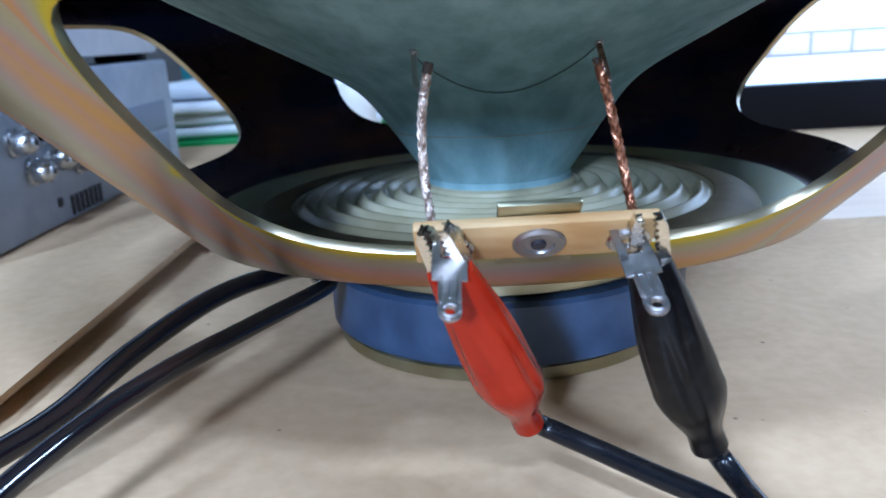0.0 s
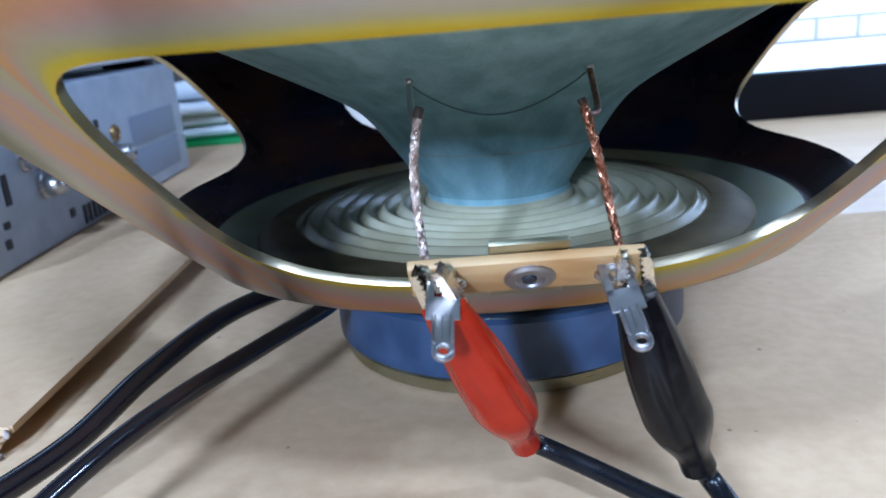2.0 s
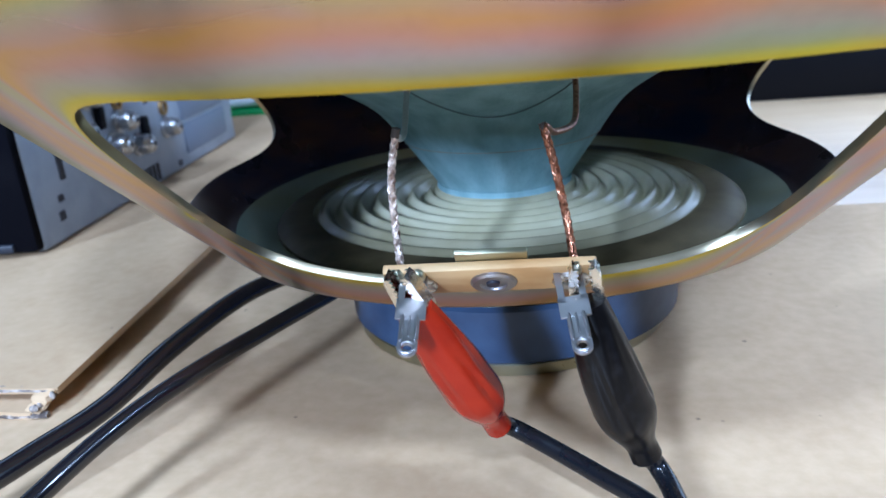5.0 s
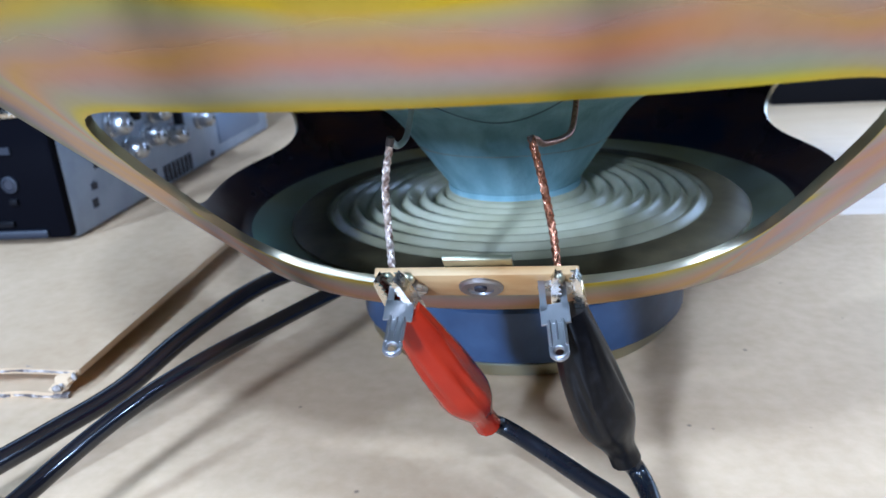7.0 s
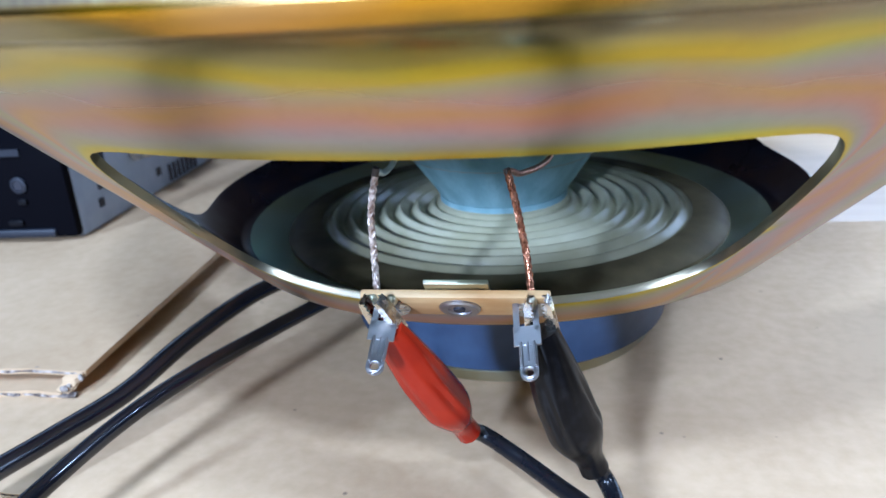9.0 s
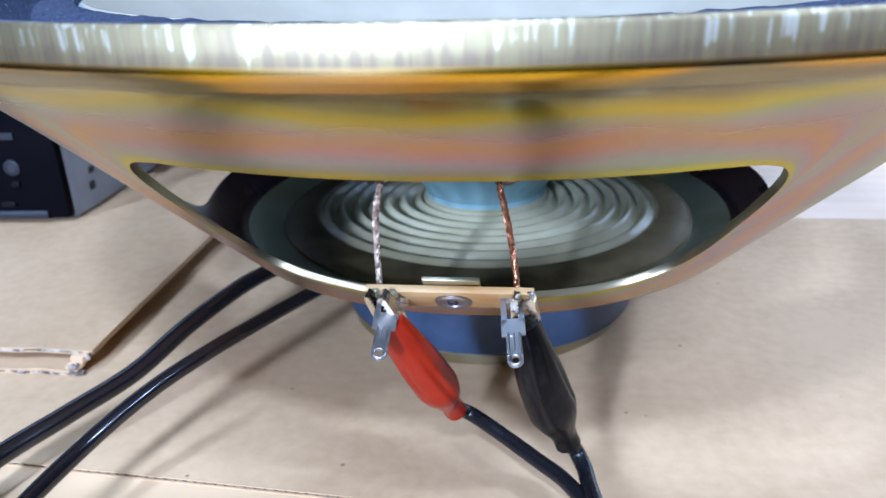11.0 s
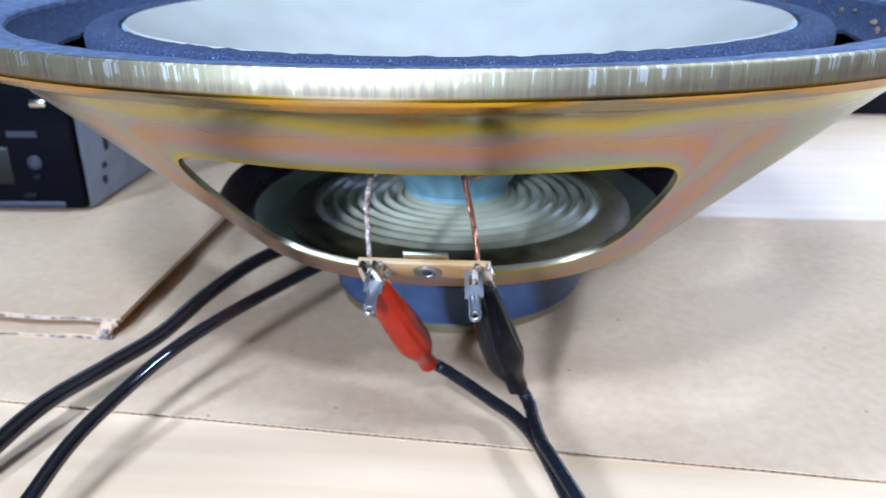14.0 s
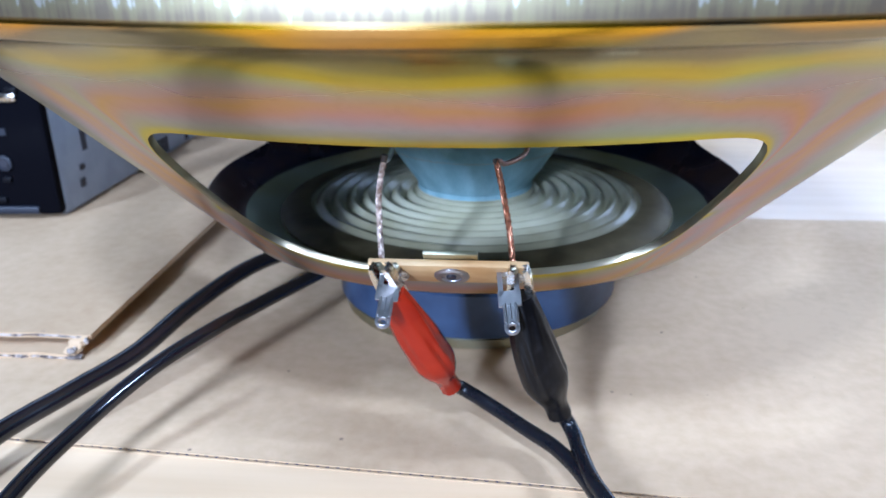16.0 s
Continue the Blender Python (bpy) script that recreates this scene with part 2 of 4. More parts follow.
NICKEL = material("nickelled_steel", (0.60, 0.55, 0.47), 0.2, 1.0)
uneven_gloss(NICKEL, 900, 0.12, 0.35)
SOLDER = material("solder", (0.6, 0.56, 0.42), 0.35, 1.0)
COPPER = material("copper_braid", (0.50, 0.22, 0.12), 0.35, 1.0)
grain(COPPER, 900, (0.20, 0.085, 0.045), (0.50, 0.25, 0.15))
TINNED = material("tinned_copper_braid", (0.66, 0.52, 0.45), 0.45, 0.9)
grain(TINNED, 900, (0.30, 0.20, 0.15), (0.84, 0.74, 0.66))
GLUED = material("grey_glued_wire", (0.15, 0.22, 0.24), 0.7)
BURNT = material("scorched_braid_end", (0.03, 0.02, 0.015), 0.7)
LEAD_WIRE = material("tinned_eyelet_wire", (0.55, 0.53, 0.52), 0.35, 1.0)
RED = material("red_vinyl", (0.32, 0.018, 0.003), 0.24, 0.0, 0.2)
grain(RED, 130, (0.26, 0.012, 0.002), (0.33, 0.019, 0.003))
relief(RED, 250, 0.12, 0.0006)
BLACK_VINYL = material("black_vinyl", (0.006, 0.0055, 0.006), 0.3, 0.0, 0.18)
grain(BLACK_VINYL, 500, (0.004, 0.0036, 0.004), (0.012, 0.011, 0.012), low_at=0.5, high_at=0.8)
relief(BLACK_VINYL, 300, 0.12, 0.0006)
BLACK_WIRE = material("black_wire_sheath", (0.006, 0.007, 0.010), 0.25, 0.0, 0.35)
uneven_gloss(BLACK_WIRE, 200, 0.18, 0.36)
RUBBER = material("black_rubber_cable", (0.006, 0.006, 0.009), 0.2, 0.0, 0.6)
uneven_gloss(RUBBER, 120, 0.10, 0.22)


def kraft_material(name, low, high):
    m = material(name, low, 0.85)
    p = coords(m)
    big = node(m, "ShaderNodeTexNoise", Scale=14.0, Detail=3.0)
    fib = node(m, "ShaderNodeTexNoise", Scale=260.0, Detail=6.0)
    spot = node(m, "ShaderNodeTexVoronoi", Scale=75.0)
    for n in (big, fib, spot):
        wire(m, p, "Vector", n, "Vector")
    add = m.node_tree.nodes.new("ShaderNodeMath")
    add.operation = "MULTIPLY_ADD"
    wire(m, fib, "Fac", add, 0)
    add.inputs[1].default_value = 0.6
    wire(m, big, "Fac", add, 2)
    r = ramp(m, [(0.55, low), (1.05, high)])
    wire(m, add, 0, r, "Fac")
    flecks = ramp(m, [(0.02, (1, 1, 1)), (0.05, (0, 0, 0))])
    wire(m, spot, "Distance", flecks, "Fac")
    mixed(m, r, (0.24, 0.17, 0.11), flecks, "Color")
    relief(m, 420, 0.12, 0.0004)
    return m


KRAFT = kraft_material("kraft_board", (0.49, 0.345, 0.195), (0.625, 0.46, 0.28))
KRAFT_BOX = kraft_material("kraft_carton", (0.47, 0.325, 0.18), (0.58, 0.42, 0.25))
TORN = material("torn_board_edge", (0.55, 0.47, 0.38), 0.9)
grain(TORN, 420, (0.09, 0.07, 0.06), (0.52, 0.45, 0.39), low_at=0.42, high_at=0.62)
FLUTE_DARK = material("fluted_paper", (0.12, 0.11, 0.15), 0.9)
DESK = material("varnished_pale_wood", (0.66, 0.52, 0.36), 0.34, 0.0, 0.25)
grain(DESK, 30, (0.60, 0.43, 0.25), (0.66, 0.49, 0.30), (0.25, 4, 1))
uneven_gloss(DESK, 30, 0.28, 0.42)
WALL = material("grey_wall_paint", (0.13, 0.13, 0.13), 0.8)
grain(WALL, 6, (0.08, 0.08, 0.08), (0.12, 0.12, 0.12))
CEIL = material("grey_ceiling_paint", (0.2, 0.2, 0.2), 0.85)
FLOOR = material("grey_vinyl_floor", (0.25, 0.24, 0.22), 0.5)
grain(FLOOR, 20, (0.21, 0.2, 0.19), (0.29, 0.28, 0.26))
CASE = material("grey_enamel_case", (0.36, 0.40, 0.47), 0.45)
grain(CASE, 90, (0.27, 0.31, 0.385), (0.33, 0.37, 0.445))
CASE_LIGHT = material("pale_enamel_case", (0.52, 0.55, 0.62), 0.45)
grain(CASE_LIGHT, 60, (0.49, 0.52, 0.59), (0.56, 0.59, 0.66))
PANEL_DARK = material("slate_panel", (0.17, 0.20, 0.27), 0.5)
INK = material("dark_print", (0.02, 0.02, 0.03), 0.6)
BLACK_PLASTIC = material("black_plastic", (0.007, 0.007, 0.009), 0.4, 0.0, 0.08)
uneven_gloss(BLACK_PLASTIC, 80, 0.35, 0.5)
GLOSS_BLACK = material("gloss_black_plastic", (0.004, 0.004, 0.006), 0.18, 0.0, 0.02)
GREY_PRINT = material("grey_print", (0.012, 0.015, 0.026), 0.5)
PAPER = material("white_paper", (0.72, 0.75, 0.80), 0.8)
grain(PAPER, 30, (0.66, 0.70, 0.76), (0.78, 0.80, 0.84))
GREEN = material("green_plastic", (0.04, 0.28, 0.06), 0.45)
TEAL = material("teal_binder", (0.03, 0.16, 0.19), 0.5)
BEIGE = material("beige_box", (0.40, 0.37, 0.30), 0.6)
BRASS = material("dull_brass", (0.36, 0.24, 0.10), 0.45, 1.0)
UNLIT = material("unlit_window", (0.012, 0.011, 0.010), 0.3, 0.0, 0.2)
PINK = material("pink_cap", (0.62, 0.06, 0.14), 0.4)
BOTTLE = material("white_bottle", (0.74, 0.73, 0.70), 0.4)


def glow(name, colour, strength):
    m = material(name, colour, 0.3)
    bsdf(m).inputs["Emission Color"].default_value = (*colour, 1)
    bsdf(m).inputs["Emission Strength"].default_value = strength
    return m


SCREEN = glow("lit_screen", (0.86, 0.92, 1.0), 1.9)
SCREEN_GREY = glow("lit_toolbar", (0.42, 0.40, 0.44), 0.3)
SCREEN_PALE = glow("lit_buttons", (0.62, 0.60, 0.68), 0.8)

# ---- mesh helpers ----


def part(name, bm, mat, parent=None, label="", smooth=True):
    me = bpy.data.meshes.new(name)
    bmesh.ops.recalc_face_normals(bm, faces=bm.faces)
    bm.to_mesh(me)
    bm.free()
    me.materials.append(mat)
    if smooth:
        me.shade_smooth()
        me.set_sharp_from_angle(angle=radians(38))
    ob = new(name, me)
    if parent is not None:
        ob.parent = parent
    if label:
        ob["label"] = label
    return ob


def thing(name, label, category, place=(0, 0, 0), turn=0.0, group="", kind=""):
    ob = new(name)
    ob.empty_display_size = 0.01
    ob.matrix_world = pose(*place, 0, 0, turn)
    return tagged(ob, label, category, group, kind)


def box(x0, y0, z0, x1, y1, z1, bevel=0.0, segments=2):
    bm = bmesh.new()
    bmesh.ops.create_cube(bm, size=1.0)
    for v in bm.verts:
        v.co = Vector(((x0 + x1) / 2 + v.co.x * (x1 - x0), (y0 + y1) / 2 + v.co.y * (y1 - y0), (z0 + z1) / 2 + v.co.z * (z1 - z0)))
    if bevel:
        bmesh.ops.bevel(bm, geom=bm.edges[:], offset=bevel, segments=segments, profile=0.5, affect="EDGES")
    return bm


def moved(bm, m):
    bmesh.ops.transform(bm, matrix=m, verts=bm.verts)
    return bm


def merged(*bms):
    out = bms[0]
    for bm in bms[1:]:
        me = bpy.data.meshes.new("piece")
        bm.to_mesh(me)
        bm.free()
        out.from_mesh(me)
        bpy.data.meshes.remove(me)
    return out


def revolve(profile, n=128, closed=True):
    """Turn (r, z) points round the z axis; closed: the profile is a ring."""
    bm = bmesh.new()
    rings = []
    for r, z in profile:
        if r < 1e-6:
            rings.append([bm.verts.new((0, 0, z))] * n)
        else:
            rings.append([bm.verts.new((r * math.cos(2 * math.pi * i / n), r * math.sin(2 * math.pi * i / n), z)) for i in range(n)])
    pairs = list(zip(rings, rings[1:])) + ([(rings[-1], rings[0])] if closed else [])
    for a, b in pairs:
        for i in range(n):
            j = (i + 1) % n
            corners = []
            for v in (a[i], a[j], b[j], b[i]):
                if v not in corners:
                    corners.append(v)
            if len(corners) > 2:
                bm.faces.new(corners)
    return bm


def smooth_path(points, steps=10):
    """Catmull-Rom through the points."""
    pts = [Vector(p) for p in points]
    pts = [2 * pts[0] - pts[1], *pts, 2 * pts[-1] - pts[-2]]
    out = []
    for i in range(1, len(pts) - 2):
        a, b, c, d = pts[i - 1:i + 3]
        for k in range(steps):
            t = k / steps
            out.append(0.5 * (2 * b + (c - a) * t + (2 * a - 5 * b + 4 * c - d) * t * t + (3 * b - 3 * c + d - a) * t ** 3))
    out.append(pts[-2])
    return out


def frames(path):
    """Tangent, side and up along a path, carried without twist."""
    out = []
    side = None
    for i, p in enumerate(path):
        t = (path[min(i + 1, len(path) - 1)] - path[max(i - 1, 0)]).normalized()
        if side is None:
            side = t.cross(Vector((0, 0, 1)))
            if side.length < 0.1:
                side = t.cross(Vector((0, 1, 0)))
        side = (side - t * side.dot(t)).normalized()
        out.append((p, t, side, side.cross(t).normalized()))
    return out


def sweep(path, section, n=14):
    """A tube along path; section(u) gives (half width, half height) at u from 0 to 1."""
    bm = bmesh.new()
    rings = []
    fr = frames(path)
    for i, (p, t, s, u) in enumerate(fr):
        w, h = section(i / (len(fr) - 1))
        rings.append([bm.verts.new(p + s * (w * math.cos(2 * math.pi * k / n)) + u * (h * math.sin(2 * math.pi * k / n))) for k in range(n)])
    for a, b in zip(rings, rings[1:]):
        for k in range(n):
            bm.faces.new((a[k], a[(k + 1) % n], b[(k + 1) % n], b[k]))
    bm.faces.new(rings[0])
    bm.faces.new(rings[-1])
    return bm


def tube(path, r, n=12):
    return sweep(path, lambda u: (r, r), n)


def braided_lead(path, r, mat, label, strands=4, pitch=0.0056):
    """A tinsel lead: a thin core, and strands wound both ways round it."""
    lead = part("braided_lead", tube(path, r * 0.8, 8), mat, speaker, label)
    fr = frames(path)
    length = [0.0]
    for a, b in zip(path, path[1:]):
        length.append(length[-1] + (b - a).length)
    for way in (1, -1):
        for k in range(strands):
            line = []
            for (p, t, s, u), along in zip(fr, length):
                a = way * 2 * math.pi * along / pitch + 2 * math.pi * k / strands
                rr = r * (1 + 0.16 * math.sin(strands * a * 0.5 + way))
                line.append(p + s * rr * math.cos(a) + u * rr * math.sin(a))
            part("strand", tube(line, r * 0.38, 5), mat, lead)
    return lead


# ---- room ----
def slab(name, x0, y0, z0, x1, y1, z1, mat, label):
    return tagged(part(name, box(x0, y0, z0, x1, y1, z1), mat, None, "", False), label, name.split("_")[0], "", "structure")


slab("floor", -2.2, -2.6, -0.80, 2.2, 1.6, -0.753, FLOOR, "grey vinyl floor of the workroom")
slab("ceiling", -2.2, -2.6, 1.65, 2.2, 1.6, 1.70, CEIL, "grey painted ceiling")
slab("wall_north", -2.2, 1.5, -0.753, 2.2, 1.6, 1.65, WALL, "grey painted wall behind the desk")
slab("wall_south", -2.2, -2.6, -0.753, 2.2, -2.5, 1.65, WALL, "grey painted wall across the room")
slab("wall_west", -2.2, -2.5, -0.753, -2.1, 1.5, 1.65, WALL, "grey painted side wall")
slab("wall_east", 2.1, -2.5, -0.753, 2.2, 1.5, 1.65, WALL, "grey painted side wall by the monitor")

desk = thing("desk", "pale varnished wooden desk with a glossy top", "desk", (0, 0, 0))
part("desktop", box(-0.9, -0.36, -0.033, 0.9, 0.62, -0.0013, 0.001), DESK, desk)
for lx in (-0.84, 0.80):
    for ly in (-0.32, 0.55):
        part("leg", box(lx, ly, -0.753, lx + 0.05, ly + 0.05, -0.033, 0.002), DESK, desk)


def cardboard():
    """One corrugated sheet on the desk; its front edge shows the flutes."""
    sheet = thing("cardboard_sheet", "flat brown corrugated cardboard sheet on the desk", "cardboard")
    a, b, back = Vector((-0.34, -0.0777)), Vector((0.34, -0.1206)), 0.077
    for name, z0, z1, mat in (("top_liner", -0.0003, 0.0, KRAFT), ("bottom_liner", -0.0013, -0.0010, KRAFT)):
        bm = bmesh.new()
        n = 60
        top, low = [], []
        for i in range(n + 1):
            q = a.lerp(b, i / n)
            wob = 0.0003 * noise.noise((i * 0.7, 0, z0 * 900))
            front = (q.x, q.y + wob)
            rear = (q.x, back)
            top.append([bm.verts.new((*front, z1)), bm.verts.new((*rear, z1))])
            low.append([bm.verts.new((*front, z0)), bm.verts.new((*rear, z0))])
        for i in range(n):
            bm.faces.new((top[i][0], top[i + 1][0], top[i + 1][1], top[i][1]))
            bm.faces.new((low[i][0], low[i + 1][0], low[i + 1][1], low[i][1]))
            bm.faces.new((top[i][0], top[i + 1][0], low[i + 1][0], low[i][0]))
            bm.faces.new((top[i][1], top[i + 1][1], low[i + 1][1], low[i][1]))
        part(name, bm, mat, sheet, "", False)
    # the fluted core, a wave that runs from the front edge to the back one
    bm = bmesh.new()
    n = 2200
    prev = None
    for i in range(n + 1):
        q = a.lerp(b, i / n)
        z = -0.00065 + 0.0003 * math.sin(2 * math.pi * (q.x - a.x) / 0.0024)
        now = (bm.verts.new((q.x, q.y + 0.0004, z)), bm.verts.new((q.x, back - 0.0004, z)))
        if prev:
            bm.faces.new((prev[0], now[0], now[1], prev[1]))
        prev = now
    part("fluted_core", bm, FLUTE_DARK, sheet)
    return sheet


cardboard()


def front_edge(x, z):
    """How the carton's cut front edge wanders, by x and layer."""
    return -0.0125 * x + 0.0016 * noise.noise((x * 60, z * 500, 3)) + 0.0006 * noise.noise((x * 300, 2, z * 500))


def carton():
    """A flattened carton, two boards thick, with torn ends."""
    box_thing = thing("flattened_carton", "flattened brown cardboard carton with torn front corner", "carton", (-0.1085, -0.0500, 0))
    for name, z0, z1, dx, y0 in (("lower_board", 0.0, 0.0016, -0.0045, -0.0058), ("upper_board", 0.0044, 0.0060, 0.0010, -0.0015)):
        bm = bmesh.new()
        n = 90
        rows = []
        for i in range(n + 1):
            x = dx - 0.30 * i / n
            y = y0 + front_edge(x, z0)
            lift = 0.0009 * noise.noise((x * 45, z0 * 800, 9)) if i else 0.0
            rows.append([bm.verts.new((x, y, z0 + lift * 0.3)), bm.verts.new((x, y, z1 + lift)), bm.verts.new((x, y + 0.02, z1 + 0.0002)),
                         bm.verts.new((x, 0.45, z1)), bm.verts.new((x, 0.45, z0)), bm.verts.new((x, y + 0.02, z0))])
        for a, b in zip(rows, rows[1:]):
            for k in range(6):
                bm.faces.new((a[k], b[k], b[(k + 1) % 6], a[(k + 1) % 6]))
        bm.faces.new(rows[0])
        bm.faces.new(rows[-1])
        part(name, bm, KRAFT_BOX, box_thing)
    # the folded corner that joins the two boards
    bm = bmesh.new()
    prev = None
    for i in range(15):
        u = i / 14
        z = 0.0003 + 0.0056 * u
        x = -0.0030 + 0.0032 * u + 0.0012 * noise.noise((u * 5, 1, 2))
        y = -0.0062 + 0.0042 * u + 0.0008 * noise.noise((u * 6, 7, 2))
        wide = 0.0050 - 0.0015 * u + 0.001 * noise.noise((u * 7, 3, 3))
        ring = [bm.verts.new((x - wide, y + 0.0006, z)), bm.verts.new((x, y, z)), bm.verts.new((x + 0.0006, y + 0.0014, z)), bm.verts.new((x - wide, y + 0.0016, z))]
        if prev:
            for k in range(4):
                bm.faces.new((prev[k], ring[k], ring[(k + 1) % 4], prev[(k + 1) % 4]))
        else:
            bm.faces.new(ring)
        prev = ring
    bm.faces.new(prev)
    part("corner_fold", bm, KRAFT_BOX, box_thing, "crumpled pale corner fold")
    # the ragged paper along the front edge
    rng = random.Random(4)
    for z, y0 in ((0.0008, -0.0058), (0.0052, -0.0015)):
        bm = bmesh.new()
        prev = None
        for i in range(150):
            x = -0.0005 - 0.26 * i / 149
            y = y0 + front_edge(x, 0.0 if z < 0.003 else 0.0044)
            out = 0.0001 + 0.0007 * abs(noise.noise((x * 260, z * 900, 1)))
            up = 0.0005 + 0.0005 * noise.noise((x * 200, 5, z * 900))
            ring = [bm.verts.new((x, y + 0.0012, z + up)), bm.verts.new((x, y - out, z + up * 0.4)), bm.verts.new((x, y - out * 0.8, z - up * 0.6)), bm.verts.new((x, y + 0.0012, z - up))]
            if prev:
                for k in range(4):
                    bm.faces.new((prev[k], ring[k], ring[(k + 1) % 4], prev[(k + 1) % 4]))
            else:
                bm.faces.new(ring)
            prev = ring
        bm.faces.new(prev)
        part("torn_edge", bm, TORN, box_thing, "ragged pale torn paper edge")
    for k in range(4):
        p = Vector((-0.001 + rng.uniform(-0.003, 0.0015), -0.0052 + rng.uniform(-0.001, 0.003), 0.0028 + rng.uniform(-0.0016, 0.003)))
        bm = bmesh.new()
        bmesh.ops.create_icosphere(bm, subdivisions=2, radius=0.0008)
        for v in bm.verts:
            v.co *= 1 + 0.5 * noise.noise(v.co * 900 + Vector((k, 0, 0)))
            v.co = Vector((v.co.x * 1.1, v.co.y * 0.7, v.co.z * 1.2))
        part("torn_flake", moved(bm, Matrix.Translation(p)), TORN, box_thing)
    return box_thing


carton()

# ---- loudspeaker ----
speaker = thing("loudspeaker", "round woofer with yellow zinc basket, perished foam surround, lying magnet down", "loudspeaker")

CONE_LOW, CONE_HIGH = (0.0749, 0.0330), (0.1221, 0.0797)
WIN_LOW, WIN_MID, WIN_HIGH, WIN_HALF = 0.0408, 0.056, 0.0797, (32.2, 29.4)


def wall_radius(z):
    """Radius of the basket's outer wall at height z."""
    k = (CONE_HIGH[0] - CONE_LOW[0]) / (CONE_HIGH[1] - CONE_LOW[1])
    return CONE_LOW[0] + (z - CONE_LOW[1]) * k


def basket():
    """Pressed basket: floor, conical wall with four windows, shoulder, rim skirt; a sheet of 1.2 mm."""
    below = [(0.0195, 0.0246), (0.0430, 0.0246), (0.0520, 0.0264), (0.0600, 0.0290), (0.0680, 0.0311), (0.0725, 0.0323)]
    above = [(0.1262, 0.0836), (0.1308, 0.0880), (0.1350, 0.0916), (0.1386, 0.0944), (0.1416, 0.0962), (0.1442, 0.0971), (0.1466, 0.0974), (0.1484, 0.0976), (0.1496, 0.0981), (0.1506, 0.0991), (0.1518, 0.0996), (0.1523, 0.1003), (0.1522, 0.1013), (0.1522, 0.1046), (0.1518, 0.1052), (0.1509, 0.1052), (0.1503, 0.1042), (0.1496, 0.1024), (0.1480, 0.1014), (0.1400, 0.1010), (0.1330, 0.1006)]
    bm = bmesh.new()
    distance = bm.verts.layers.float.new("edge_distance")
    angles = []
    for q in range(4):
        for i in range(41):
            s = math.sin(math.pi / 2 * (-1 + 2 * i / 40))
            s = math.copysign(abs(s) ** 0.75, s) if s else 0.0
            angles.append((-90 + 90 * q, s, 0.0))
        for i in range(1, 8):
            angles.append((-90 + 90 * q, 1.0, i / 8))
    columns = []
    for centre, s, across in angles:
        if abs(s) > 0.99999:
            lo = hi = WIN_MID
        else:
            lo = WIN_MID - (WIN_MID - WIN_LOW) * (1 - abs(s) ** 5) ** (1 / 2.6)
            hi = WIN_MID + (WIN_HIGH - WIN_MID) * (1 - abs(s) ** 12) ** (1 / 3.0)
        prof = list(below)
        for i in range(9):
            z = CONE_LOW[1] + (lo - CONE_LOW[1]) * i / 8
            prof.append((wall_radius(z), z))
        for i in range(9):
            z = hi + (CONE_HIGH[1] - hi) * i / 8 if hi < CONE_HIGH[1] else CONE_HIGH[1]
            prof.append((wall_radius(z), z))
        prof += above
        column = []
        for at, (r, z) in enumerate(prof):
            k = min(1.0, max(0.0, (z - 0.046) / (WIN_HIGH - 0.046)))
            half = WIN_HALF[0] + (WIN_HALF[1] - WIN_HALF[0]) * k
            a = radians(centre + half * s + across * 2 * (45 - half))
            vert = bm.verts.new((r * math.cos(a), r * math.sin(a), z))
            # how far this place lies from the nearest window edge: along the slope, or across the spoke
            if across:
                far = radians(2 * (45 - half) * min(across, 1 - across)) * r
                far = math.hypot(far, 1.4 * max(0.0, z - 0.079) + 1.4 * max(0.0, 0.044 - z))
            else:
                far = 1.4 * (lo - z if at <= len(below) + 8 else z - hi)
            vert[distance] = min(1.0, max(0.0, far) / 0.024)
            column.append(vert)
        columns.append(column)
    gap = len(below) + 8
    n = len(columns)
    for i in range(n):
        a, b = columns[i], columns[(i + 1) % n]
        for k in range(len(a) - 1):
            if k == gap:
                continue
            face = bm.faces.new((a[k], b[k], b[k + 1], a[k + 1]))
            face.material_index = 2 if k < 5 else 0
    bmesh.ops.remove_doubles(bm, verts=bm.verts, dist=2e-6)
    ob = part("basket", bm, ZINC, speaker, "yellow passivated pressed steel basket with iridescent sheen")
    # inside of the sheet, with the interior's shade in its colour
    ob.data.materials.append(SHADED_ZINC)
    ob.data.materials.append(PLATE)
    ob.data.materials.append(FLOOR_ZINC)
    ob.data.materials.append(EDGE)
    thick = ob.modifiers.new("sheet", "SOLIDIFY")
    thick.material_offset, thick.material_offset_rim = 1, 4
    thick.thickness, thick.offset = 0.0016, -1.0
    soft = ob.modifiers.new("edges", "BEVEL")
    soft.width, soft.segments, soft.limit_method, soft.angle_limit = 0.0006, 3, "ANGLE", radians(50)
    return ob


basket()
part("back_plate", revolve([(0.0, 0.0), (0.0418, 0.0), (0.0430, 0.0006), (0.0432, 0.0034), (0.0424, 0.0042), (0.0, 0.0042)], 128, False), PLATE, speaker, "greenish zinc-plated steel back plate")
part("magnet", revolve([(0.018, 0.0044), (0.0442, 0.0044), (0.0452, 0.0052), (0.0452, 0.0180), (0.0442, 0.0189), (0.018, 0.0189)], 128), MAGNET, speaker, "blue painted ferrite ring magnet").location.x = 0.0008
